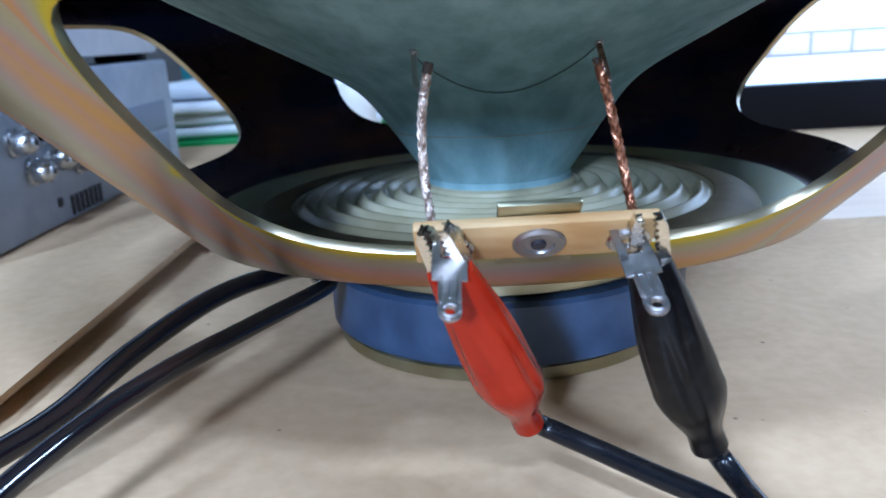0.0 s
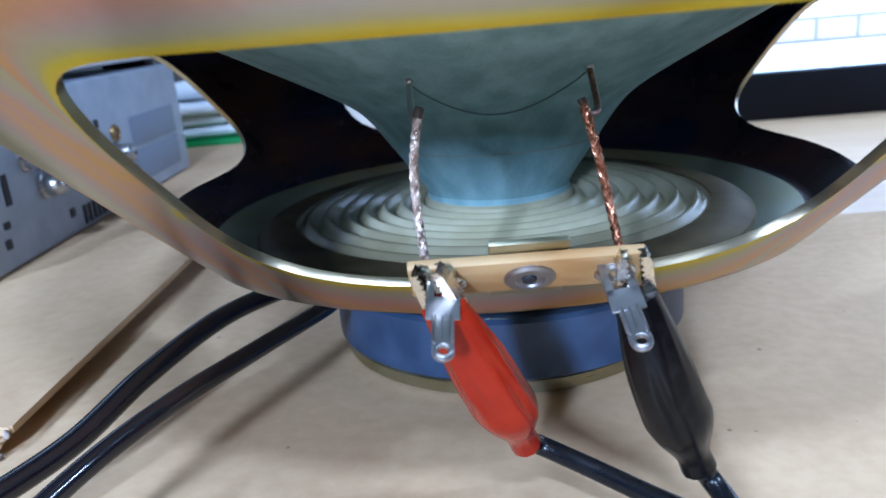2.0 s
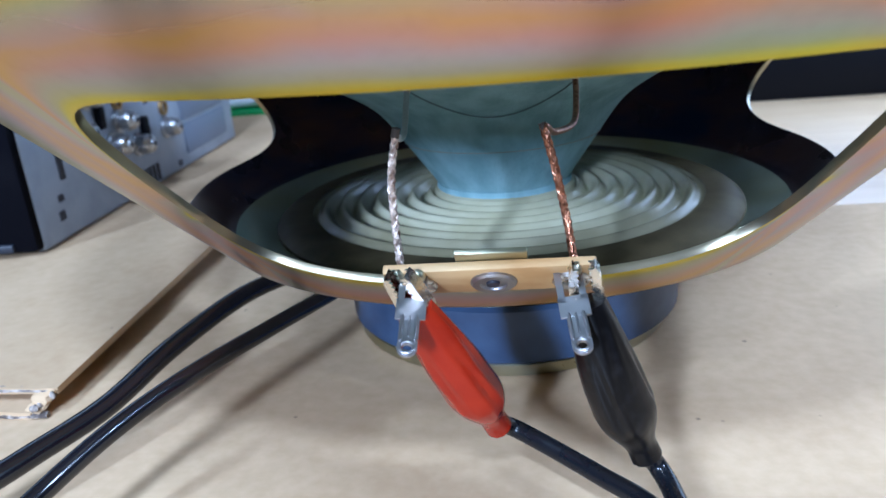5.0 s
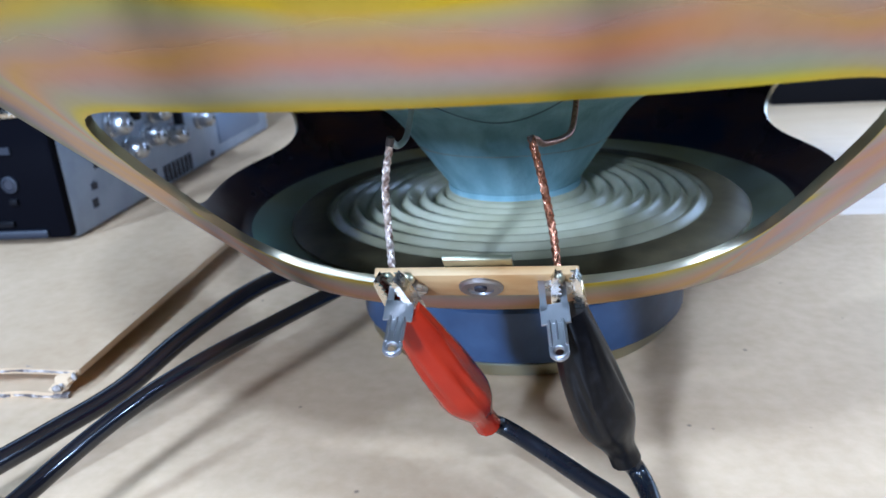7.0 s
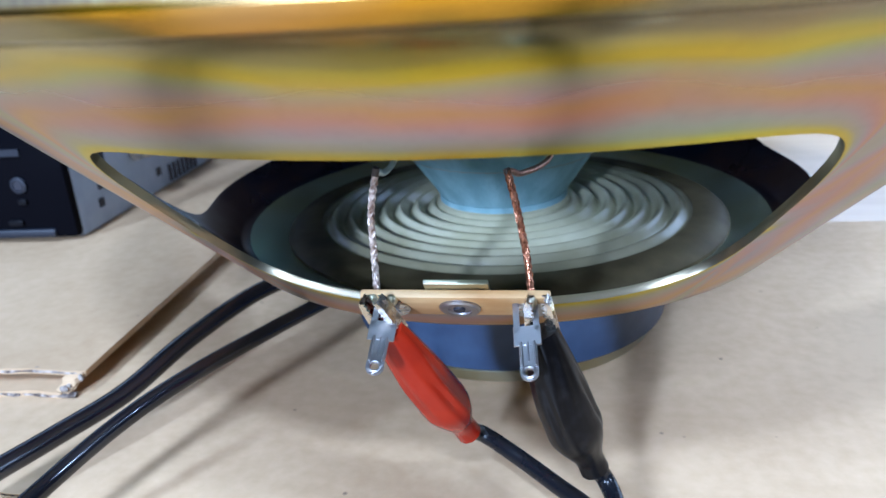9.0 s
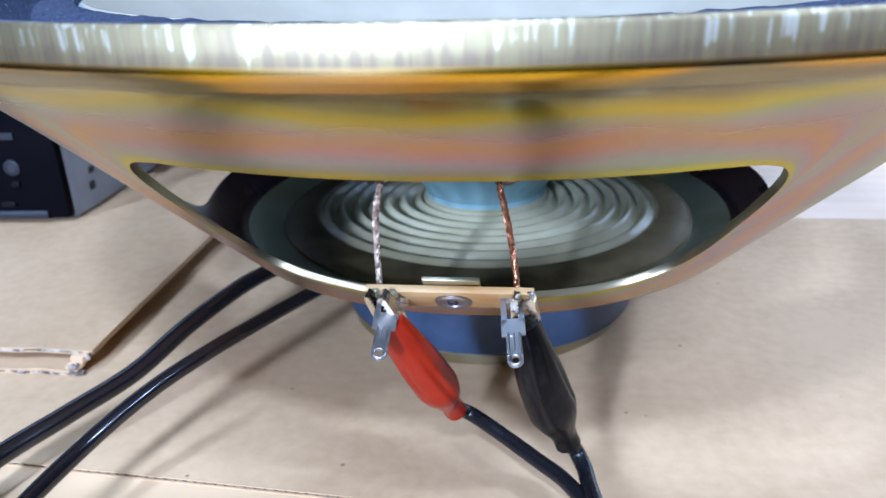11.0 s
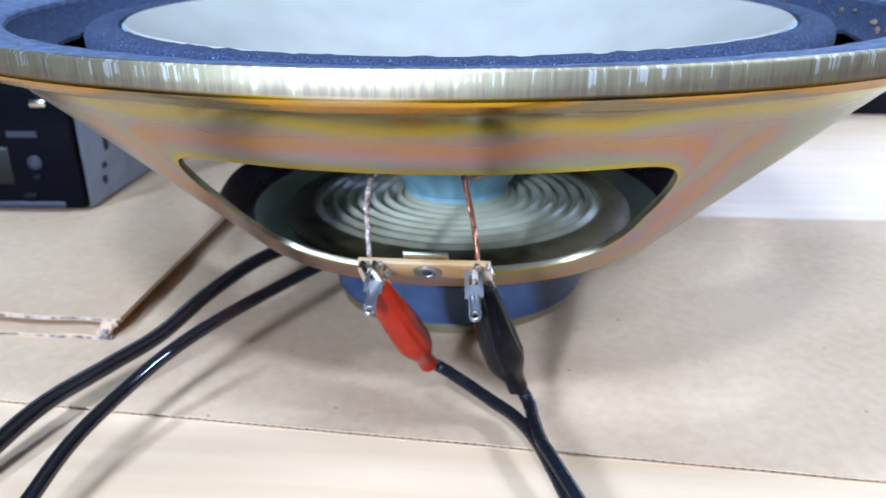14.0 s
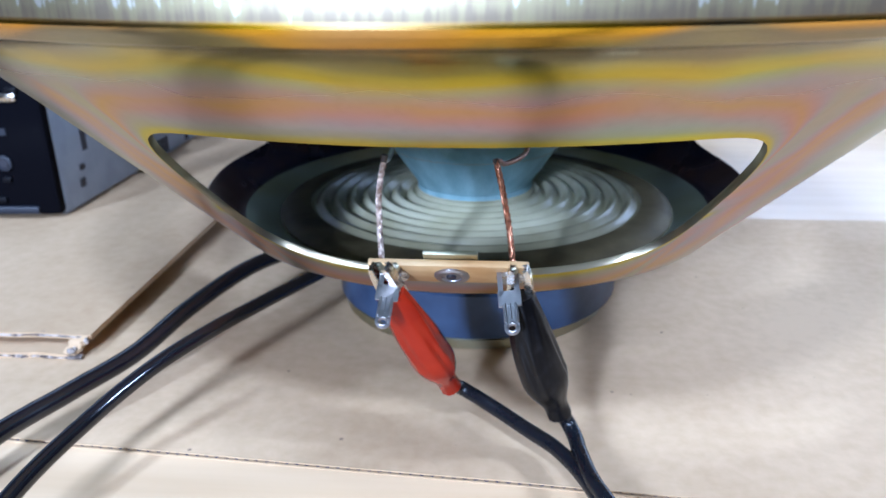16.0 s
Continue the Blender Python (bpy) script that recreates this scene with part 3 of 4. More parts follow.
part("top_plate", revolve([(0.019, 0.0190), (0.0412, 0.0190), (0.0418, 0.0196), (0.0418, 0.0226), (0.0412, 0.0230), (0.019, 0.0230)], 128), PLATE, speaker, "zinc-plated steel top plate")


def spider():
    """Seven rolls of varnished cloth, flattening outwards, and the glued rim, its brown darkened for shade."""
    prof = []
    for i in range(169):
        u = i / 168
        r = 0.0190 + (0.0525 - 0.0190) * u
        prof.append((r, 0.0338 + 0.0013 * math.sin(2 * math.pi * 7.0 * u) * min(1.0, 4 * (1 - u) + 0.3) + 0.0008 * (1 - u)))
    low = [(r, z - 0.0005) for r, z in reversed(prof)]
    part("spider", revolve(prof + low, 192), SPIDER, speaker, "corrugated olive varnished cloth spider")
    part("spider_ring", revolve([(0.0520, 0.0292), (0.0608, 0.0300), (0.0620, 0.0308), (0.0618, 0.0320), (0.0606, 0.0330), (0.0585, 0.0338), (0.0550, 0.0341), (0.0522, 0.0341)], 160), SPIDER_RIM, speaker, "brown varnished rim of the spider, darkened for shade")


spider()


def cone_radius(z):
    """Radius of the flared cone's back at height z."""
    return 0.0165 + 0.68 * (z - 0.0365) + 1.21 * 0.0018 * math.log(1 + math.exp((z - 0.0610) / 0.0018))


def cone():
    """Flared paper cone: teal pulp behind, white coat in front; a foam stump round its edge."""
    line = []
    for i in range(81):
        u = (i / 80) ** 0.7
        z = 0.0365 + (0.0985 - 0.0365) * u
        line.append((cone_radius(z), z))
    back = [(r, z) for r, z in line]
    part("cone_back", revolve(back + [(r - 0.0005, z + 0.0004) for r, z in reversed(back)], 160), PULP, speaker, "blue-green paper back of the cone")
    part("cone_face", revolve([(r - 0.0006, z + 0.0005) for r, z in back] + [(r - 0.0010, z + 0.0010) for r, z in reversed(back)], 160), WHITE_CONE, speaker, "off-white coated cone face")
    part("dust_cap", revolve([(0.0, 0.0585), (0.010, 0.0575), (0.020, 0.0545), (0.026, 0.0515), (0.0262, 0.0505), (0.0, 0.0505)], 96, False), WHITE_CONE, speaker)
    part("coil_former", revolve([(0.0170, 0.0230), (0.0180, 0.0230), (0.0182, 0.0385), (0.0170, 0.0385)], 96), PULP, speaker)
    part("glue_bead", revolve([(0.0176, 0.0352), (0.0192, 0.0352), (0.0190, 0.0364), (0.0182, 0.0370)], 96), SPIDER, speaker)
    bm = revolve([(0.1044, 0.0976), (0.1048, 0.0994), (0.1070, 0.1001), (0.1105, 0.1000), (0.1130, 0.0990), (0.1141, 0.0972), (0.1142, 0.0948), (0.1095, 0.0946)], 320)
    for v in bm.verts:
        a = math.atan2(v.co.y, v.co.x)
        v.co.z += 0.0005 * noise.noise((a * 26, v.co.z * 400, 2))
        v.co *= 1 + 0.0015 * noise.noise((a * 50, v.co.z * 300, 7))
    part("foam_edge", bm, FOAM, speaker, "dusty dark perished foam stump")
    bm = revolve([(0.1334, 0.1022), (0.1326, 0.1008), (0.1310, 0.0985), (0.1288, 0.0958), (0.1262, 0.0938), (0.1236, 0.0928), (0.1238, 0.0916), (0.1275, 0.0926), (0.1312, 0.0962), (0.1334, 0.1000)], 320)
    for v in bm.verts:
        a = math.atan2(v.co.y, v.co.x)
        if v.co.z < 0.097:
            v.co *= 1 + 0.006 * noise.noise((a * 40, v.co.z * 200, 5))
            v.co.z += 0.0007 * noise.noise((a * 60, v.co.z * 300, 8))
    part("foam_remnant", bm, FOAM, speaker, "dusty blue-black rotted foam hanging inside the rim")


cone()
bm = revolve([(0.1326, 0.1008), (0.1328, 0.1020), (0.1340, 0.1027), (0.1410, 0.1031), (0.1478, 0.1034), (0.1492, 0.1031), (0.1496, 0.1026)], 256)
for v in bm.verts:
    a = math.atan2(v.co.y, v.co.x)
    v.co.z += 0.00025 * noise.noise((a * 20, v.co.z * 500, 4))
part("gasket", bm, GASKET, speaker, "dusty blue-grey fibre gasket")
rng = random.Random(11)
bm = bmesh.new()
bmesh.ops.create_icosphere(bm, subdivisions=1, radius=1.0)
for v in bm.verts:
    v.co *= rng.uniform(0.6, 1.3)
first = part("foam_crumb", bm, CRUMB, speaker, "brown crumb of rotted foam")
for k in range(36):
    one = first if k == 0 else new("foam_crumb", first.data)
    one.parent = speaker
    one["label"] = "brown crumb of rotted foam"
    if k % 3:
        a, r, size = rng.uniform(0, 2 * math.pi), rng.uniform(0.1340, 0.1440), rng.uniform(0.0003, 0.0007)
        z = 0.1029 + size * 0.3
    else:
        a, r, size = rng.uniform(-0.25, 0.45), rng.uniform(0.1268, 0.1306), rng.uniform(0.0007, 0.0014)
        z = 0.0942 + (r - 0.1262) * 0.98 + size * 0.4
    one.location, one.scale = (r * math.cos(a), r * math.sin(a), z), (size, size * 0.7, size * 0.6)
    one.rotation_euler = (rng.uniform(0, 3), rng.uniform(0, 3), rng.uniform(0, 3))


def slope_pose(x, s, lift):
    """A place on the front wall: x across, s along the slope from the lower lip, lift off the wall; local x across, y up the slope, z outwards."""
    k = Vector((0, -(CONE_HIGH[0] - CONE_LOW[0]), CONE_HIGH[1] - CONE_LOW[1])).normalized()
    out = Vector((0, -k.z, k.y)).normalized()
    o = Vector((x, -CONE_LOW[0], CONE_LOW[1])) + k * s + out * lift
    return Matrix(((1, 0, 0, o.x), (0, k.y, out.y, o.y), (0, k.z, out.z, o.z), (0, 0, 0, 1)))


def ring_mesh(r_out, r_in, h, n=28):
    return revolve([(r_in, 0), (r_out, 0), (r_out, h * 0.5), (r_out * 0.9, h), (r_in * 1.1, h), (r_in, h * 0.6)], n)


def terminals():
    strip = part("terminal_strip", moved(box(-0.0172, 0.0148, 0, 0.0158, 0.0240, 0.0016, 0.0003), slope_pose(-0.0004, 0, 0.0012)), STRIP, speaker, "tan phenolic terminal board")
    part("mounting_tab", moved(box(-0.0062, 0.0100, 0, 0.0050, 0.0262, 0.0009, 0.0002), slope_pose(0, 0, 0.0002)), PLATE, speaker, "zinc tab of the basket behind the terminal board")
    part("rivet", merged(moved(ring_mesh(0.0037, 0.0020, 0.0007), slope_pose(-0.0005, 0.0192, 0.0028)), moved(revolve([(0, 0), (0.0024, 0), (0.0021, 0.0004), (0, 0.0001)], 24, False), slope_pose(-0.0005, 0.0192, 0.0028))), GREY_TIN, strip, "crimped tinned rivet")
    part("rivet_hole", moved(revolve([(0, 0.0003), (0.0011, 0.0003), (0.0010, 0.0007), (0, 0.0006)], 16, False), slope_pose(-0.0006, 0.0192, 0.0028)), INK, strip)
    for x in (-0.0130, 0.0112):
        part("rivet", moved(ring_mesh(0.0030, 0.0012, 0.0007), slope_pose(x + 0.0005, 0.0188, 0.0028)), TIN, strip)
    return strip


strip = terminals()


def solder_lug(base, tip, wide, roll):
    """A flat stamped tag from base to tip: shoulder, narrower blade with two pressed ribs, round end with a hole."""
    base, tip = Vector(base), Vector(tip)
    y = (tip - base)
    length = y.length
    y.normalize()
    x = (Vector((1, 0, roll)) - y * y.dot(Vector((1, 0, roll)))).normalized()
    z = x.cross(y)
    m = Matrix(((x.x, y.x, z.x, base.x), (x.y, y.y, z.y, base.y), (x.z, y.z, z.z, base.z), (0, 0, 0, 1)))
    bm = bmesh.new()
    w, hole = wide / 2, wide * 0.24
    n = 20
    outer, inner = [], []
    for i in range(n):
        a = math.pi + 2 * math.pi * i / n
        inner.append((hole * math.cos(a), length + hole * math.sin(a)))
        c, s = math.cos(a), math.sin(a)
        if s < 0:
            k = min(w / max(abs(c), 1e-6), w * 1.1 / max(abs(s), 1e-6))
            outer.append((c * k, length + s * k))
        else:
            outer.append((w * c, length + w * s))
    for z0 in (0.0, 0.0004):
        vo = [bm.verts.new((*p, z0)) for p in outer]
        vi = [bm.verts.new((*p, z0)) for p in inner]
        for i in range(n):
            j = (i + 1) % n
            bm.faces.new((vo[i], vo[j], vi[j], vi[i]))
        if z0:
            for i in range(n):
                j = (i + 1) % n
                bm.faces.new((vo[i], vo[j], old[0][j], old[0][i]))
                bm.faces.new((vi[i], vi[j], old[1][j], old[1][i]))
        old = (vo, vi)
    blade = box(-w, length * 0.42, 0, w, length - w * 1.1 + 0.0001, 0.0004, 0.0001, 1)
    shoulder = box(-w * 1.55, 0.0, 0, w * 1.55, length * 0.43, 0.0004, 0.0001, 1)
    ribs = merged(box(-w * 0.86, length * 0.36, -0.0004, -w * 0.58, length - w * 0.7, 0.0001, 0.00012, 1), box(w * 0.58, length * 0.36, -0.0004, w * 0.86, length - w * 0.7, 0.0001, 0.00012, 1), box(-w * 0.10, length * 0.36, -0.0002, w * 0.10, length - w * 1.4, 0.0001, 0.0001, 1))
    rim = moved(revolve([(hole * 1.02, 0.0001), (hole * 1.06, -0.0003), (hole * 1.35, -0.0004), (hole * 1.75, -0.0003), (hole * 1.85, 0.0001)], 24), Matrix.Translation((0, length, 0)))
    ears = merged(box(-w * 1.45, -0.0050, 0, -w * 0.75, 0.0012, 0.0004), box(w * 0.75, -0.0050, 0, w * 1.45, 0.0012, 0.0004))
    return moved(merged(bm, blade, shoulder, ribs, rim, ears), m)


part("solder_lug", solder_lug((-0.0129, -0.0966, 0.0448), (-0.0131, -0.1046, 0.0404), 0.0030, -0.12), GREY_TIN, strip, "dull tinned solder lug with a hole")
part("solder_lug", solder_lug((0.0114, -0.0962, 0.0440), (0.0122, -0.1040, 0.0396), 0.0030, 0.1), GREY_TIN, strip, "dull tinned solder lug with a hole")
for x in (-0.0152, -0.0120, 0.0121):
    bm = bmesh.new()
    bmesh.ops.create_icosphere(bm, subdivisions=2, radius=0.0012)
    for v in bm.verts:
        v.co *= 1 + 0.25 * noise.noise(v.co * 900 + Vector((x * 300, 0, 0)))
    part("solder_blob", moved(bm, slope_pose(x, 0.0232, 0.0030)), SOLDER, strip)

left_lead = smooth_path([(-0.0150, -0.0915, 0.0478), (-0.0157, -0.0885, 0.0540), (-0.0156, -0.0878, 0.0620), (-0.0143, -0.0866, 0.0690)], 40)
right_lead = smooth_path([(0.0121, -0.0918, 0.0480), (0.0113, -0.0893, 0.0540), (0.0098, -0.0880, 0.0620), (0.0083, -0.0868, 0.0682)], 40)
braided_lead(left_lead, 0.00046, TINNED, "silvery braided tinsel lead")
braided_lead(right_lead, 0.00046, COPPER, "coppery braided tinsel lead")
part("lead_tail", tube(smooth_path([(-0.0143, -0.0867, 0.0687), (-0.0147, -0.0845, 0.0680), (-0.0152, -0.0780, 0.0658), (-0.0163, -0.0660, 0.0642), (-0.0172, -0.0570, 0.0646), (-0.0176, -0.0505, 0.0672), (-0.0177, -0.0468, 0.0692)], 8), 0.0006), LEAD_WIRE, speaker)
part("lead_tail", tube(smooth_path([(0.0084, -0.0867, 0.0681), (0.0090, -0.0845, 0.0674), (0.0102, -0.0790, 0.0655), (0.0135, -0.0680, 0.0640), (0.0151, -0.0605, 0.0642), (0.0160, -0.0515, 0.0672), (0.0163, -0.0468, 0.0692)], 8), 0.0006), COPPER, speaker)
part("lead_tip", tube([Vector((-0.0146, -0.0868, 0.0678)), Vector((-0.0142, -0.0869, 0.0692))], 0.0007, 10), BURNT, speaker, "dark frayed end of the lead")
part("lead_tip", tube([Vector((0.0085, -0.0869, 0.0674)), Vector((0.0081, -0.0868, 0.0686))], 0.0006, 10), BURNT, speaker, "dark frayed end of the lead")
for x in (-0.0177, 0.0163):
    bm = bmesh.new()
    bmesh.ops.create_icosphere(bm, subdivisions=2, radius=0.0011)
    part("eyelet", moved(bm, Matrix.Translation((x, -0.0466, 0.0698)) @ Matrix.Diagonal((0.8, 1, 1.5, 1))), TIN, speaker, "bright metal eyelet")
droop = []
for k in range(21):
    u = k / 20
    z = 0.0690 - 0.0085 * math.sin(math.pi * u) ** 0.8
    r = cone_radius(z) + 0.0001
    x = -0.0177 + 0.0340 * u
    droop.append(Vector((x, -math.sqrt(r * r - x * x), z)))
part("glued_wire", tube(droop, 0.00022, 6), GLUED, speaker, "thin wire glued across the cone")

# ---- clips and leads ----


def boot(path, r_mouth, r_belly, r_neck, flat, mat, parent, label):
    """A soft vinyl sleeve: open mouth, flattened belly, pinched neck, faint creases."""
    def section(u):
        if u < 0.58:
            k = r_mouth + (r_belly - r_mouth) * math.sin(u / 0.58 * math.pi / 2)
        else:
            t = min(1.0, (u - 0.58) / 0.34)
            k = r_belly + (r_neck - r_belly) * (3 * t * t - 2 * t ** 3)
        return k, k * (flat + (1 - flat) * max(0.0, (u - 0.55) / 0.45))
    n = 64
    bm = sweep(path, section, n)
    bm.verts.ensure_lookup_table()
    fr = frames(path)
    for i, v in enumerate(bm.verts):
        ring, around = divmod(i, n)
        p = fr[ring][0]
        u = ring / (len(fr) - 1)
        a = 2 * math.pi * around / n
        crease = 0.04 * noise.noise((math.cos(a) * 2.5, math.sin(a) * 2.5, u * 4))
        for k in range(7):
            at, mid, deep = k * 0.9 + 0.3 * math.sin(5 * k), 0.36 + 0.16 * math.sin(3 * k + 1), 0.05 + 0.025 * math.sin(7 * k)
            off = math.remainder(a - at - 0.5 * (u - mid) * (-1) ** k, 2 * math.pi)
            crease -= (deep * math.exp(-(off / 0.13) ** 2) - 0.03 * math.exp(-((abs(off) - 0.26) / 0.12) ** 2)) * math.exp(-((u - mid) / 0.22) ** 2)
        v.co = p + (v.co - p) * (1 + crease)
    return part("boot", bm, mat, parent, label)


def jaw(m, side, gape, apart):
    """One sprung jaw: a channel of thin plate, spine outwards, with saw teeth along both inner edges."""
    n, base, tip = 5, -0.0012, 0.0066
    teeth = []
    for k in range(n + 1):
        x = base + 0.003 + (tip - base - 0.003) * k / n
        teeth.append((x, 0.0))
        if k < n:
            teeth.append((x + (tip - base - 0.003) / n / 2, 0.0005))
    outline = [(base, 0.0006), (base, 0.0016), (tip - 0.001, 0.0013), (tip, 0.0009), *reversed(teeth)]
    out = None
    for w in (-0.0010, 0.0010):
        bm = bmesh.new()
        a = [bm.verts.new((x, w - 0.00018, y)) for x, y in outline]
        b = [bm.verts.new((x, w + 0.00018, y)) for x, y in outline]
        bm.faces.new(a)
        bm.faces.new(b)
        for i in range(len(a)):
            j = (i + 1) % len(a)
            bm.faces.new((a[i], a[j], b[j], b[i]))
        out = bm if out is None else merged(out, bm)
    spine = bmesh.new()
    lines = [[(base, 0.0016), (tip - 0.001, 0.0013), (tip + 0.0001, 0.0009)], [(base, 0.0019), (tip - 0.0009, 0.0016), (tip + 0.0004, 0.0010)]]
    rows = [[spine.verts.new((x, w, z)) for x, z in line] for w in (-0.00118, 0.00118) for line in lines]
    for k in range(2):
        for a, b in ((0, 2), (1, 3), (0, 1), (2, 3)):
            spine.faces.new((rows[a][k], rows[a][k + 1], rows[b][k + 1], rows[b][k]))
    turn = pose(0, 0, apart, 0, -gape, 0)
    flip = Matrix.Diagonal((1, 1, side, 1))
    return moved(merged(out, spine), m @ flip @ turn)


def clip_lead(name, colour, mouth, neck, bulge, tip, across, wire_points, mat, radius, gape, apart):
    t = thing(name, f"{colour} vinyl booted crocodile clip with black wire", "clip lead")
    mouth, neck, tip = Vector(mouth), Vector(neck), Vector(tip)
    path = smooth_path([mouth, mouth.lerp(neck, 0.35) + Vector(bulge), mouth.lerp(neck, 0.7) + Vector(bulge) * 0.8, neck], 16)
    boot(path, radius * 0.62, radius, radius * 0.43, 0.78, mat, t, f"{colour} soft vinyl boot")
    x = (tip - mouth).normalized()
    y = Vector(across)
    y = (y - x * x.dot(y)).normalized()
    z = x.cross(y)
    o = mouth + Vector((0.0003, 0.0010, 0))
    m = Matrix(((x.x, y.x, z.x, o.x), (x.y, y.y, z.y, o.y), (x.z, y.z, z.z, o.z), (0, 0, 0, 1)))
    part("jaw", jaw(m, 1, gape, apart), NICKEL, t, "nickelled toothed jaw")
    part("jaw", jaw(m, -1, gape, apart), NICKEL, t, "nickelled toothed jaw")
    part("wire", tube(smooth_path([tuple(path[-3]), *wire_points], 12), 0.0017), BLACK_WIRE, t, "glossy black insulated wire")
    return t


clip_lead("red_clip_lead", "red", (-0.0130, -0.0956, 0.0428), (-0.0018, -0.0808, 0.0116), (0.0004, -0.0012, 0.0002), (-0.0152, -0.0978, 0.0492), (0.35, 1, 0.3),
          [(0.0012, -0.0785, 0.0094), (0.0083, -0.0835, 0.0080), (0.0162, -0.0908, 0.0072), (0.0226, -0.0975, 0.0070), (0.0278, -0.1070, 0.0070), (0.0320, -0.1180, 0.0060), (0.0400, -0.1400, 0.0030), (0.0560, -0.1900, 0.0006), (0.0700, -0.2600, 0.0004), (0.0800, -0.3500, 0.0004)], RED, 0.0059, -2.0, 0.0011)
clip_lead("black_clip_lead", "black", (0.0136, -0.0946, 0.0420), (0.0230, -0.0935, 0.0135), (-0.0004, -0.0010, 0.0), (0.0128, -0.0966, 0.0498), (0.1, 1, 0.2),
          [(0.0248, -0.0930, 0.0112), (0.0264, -0.0958, 0.0092), (0.0272, -0.1005, 0.0086), (0.0290, -0.1090, 0.0084), (0.0325, -0.1178, 0.0080), (0.0420, -0.1400, 0.0050), (0.0540, -0.1750, 0.0012), (0.0760, -0.2500, 0.0004), (0.0880, -0.3500, 0.0004)], BLACK_VINYL, 0.0062, -2.0, 0.0009)


def power_cable(name, label, points, w, h):
    t = tagged(part(name, sweep(smooth_path(points, 12), lambda u: (w, h), 18), RUBBER), label, "cable")
    return t


power_cable("flat_cable", "flat black twin cable arching down onto the desk", [(-0.050, 0.130, 0.0028), (-0.052, 0.060, 0.0030), (-0.0530, 0.0250, 0.0085), (-0.0561, -0.0087, 0.0172), (-0.0669, -0.0286, 0.0183), (-0.0772, -0.0505, 0.0152), (-0.0850, -0.0690, 0.0108), (-0.0935, -0.0850, 0.0092), (-0.1022, -0.1039, 0.0082), (-0.1081, -0.1242, 0.0049), (-0.1150, -0.1520, 0.0010), (-0.1200, -0.1900, 0.0010), (-0.1260, -0.3500, 0.0010)], 0.0027, 0.0023)
power_cable("round_cable", "round glossy black cable arching down onto the desk", [(-0.040, 0.110, 0.0020), (-0.0490, 0.0400, 0.0026), (-0.0500, 0.0100, 0.0100), (-0.0455, -0.0150, 0.0170), (-0.0411, -0.0297, 0.0200), (-0.0520, -0.0530, 0.0204), (-0.0610, -0.0740, 0.0212), (-0.0699, -0.0892, 0.0190), (-0.0777, -0.1045, 0.0150), (-0.0829, -0.1236, 0.0116), (-0.0849, -0.1436, 0.0070), (-0.0875, -0.1680, 0.0020), (-0.0920, -0.2050, 0.0006), (-0.1020, -0.3500, 0.0006)], 0.0019, 0.0019)

# ---- instruments ----


def signal_unit():
    x0, x1, y0, y1, z0, z1 = -0.42, -0.170, 0.048, 0.256, 0.0065, 0.067
    t = thing("test_instrument", "grey enamel test instrument with chrome sockets on the carton", "instrument")
    part("case", box(x0, y0, z0, x1, y1, z1, 0.002), CASE, t, "grey enamel metal case")
    part("vent_panel", box(x1 - 0.001, 0.182, 0.0305, x1 + 0.0008, 0.241, 0.0455, 0.0004), PANEL_DARK, t, "slate mesh panel")
    part("vent_panel", box(x1 - 0.001, 0.182, 0.0130, x1 + 0.0008, 0.241, 0.0285, 0.0004), PANEL_DARK, t, "slate mesh panel")
    for y, z in ((0.085, 0.043), (0.094, 0.031), (0.110, 0.033), (0.119, 0.042), (0.162, 0.031), (0.131, 0.029), (0.096, 0.056)):
        jack = part("socket", moved(revolve([(0, 0), (0.0054, 0), (0.0054, 0.0012), (0.0042, 0.0016), (0.0046, 0.0046), (0.0042, 0.0070), (0.0030, 0.0084), (0.0014, 0.0088), (0, 0.0088)], 24, False), pose(x1, y, z, 0, 90, 0)), TIN, t, "chrome coaxial socket")
        part("socket_core", moved(revolve([(0, 0), (0.0011, 0), (0.0011, 0.0004), (0, 0.0005)], 12, False), pose(x1 + 0.0088, y, z, 0, 90, 0)), INK, jack)
    for y, z in ((0.139, 0.0350), (0.102, 0.0470)):
        part("toggle", box(x1 - 0.0005, y - 0.0022, z - 0.0055, x1 + 0.0035, y + 0.0022, z + 0.0055, 0.0012), BLACK_PLASTIC, t, "black toggle")
    for y, z in ((0.120, 0.0505), (0.163, 0.0405)):
        part("brass_ring", moved(ring_mesh(0.0040, 0.0022, 0.0016, 20), pose(x1, y, z, 0, 90, 0)), BRASS, t, "dull brass ring")
    for k in range(7):
        part("slot", box(x1 - 0.0005, 0.119 + 0.0043 * k, 0.0085, x1 + 0.0006, 0.1213 + 0.0043 * k, 0.0165), INK, t, "", False)
    for y, z, h in ((0.067, 0.029, 0.011), (0.0625, 0.0215, 0.0025), (0.0610, 0.0145, 0.0035), (0.1085, 0.0140, 0.0035), (0.170, 0.009, 0.003), (0.145, 0.045, 0.004), (0.125, 0.055, 0.003)):
        part("marking", box(x1 - 0.0004, y, z, x1 + 0.0005, y + 0.0034, z + h), INK, t, "", False)
    return t


signal_unit()


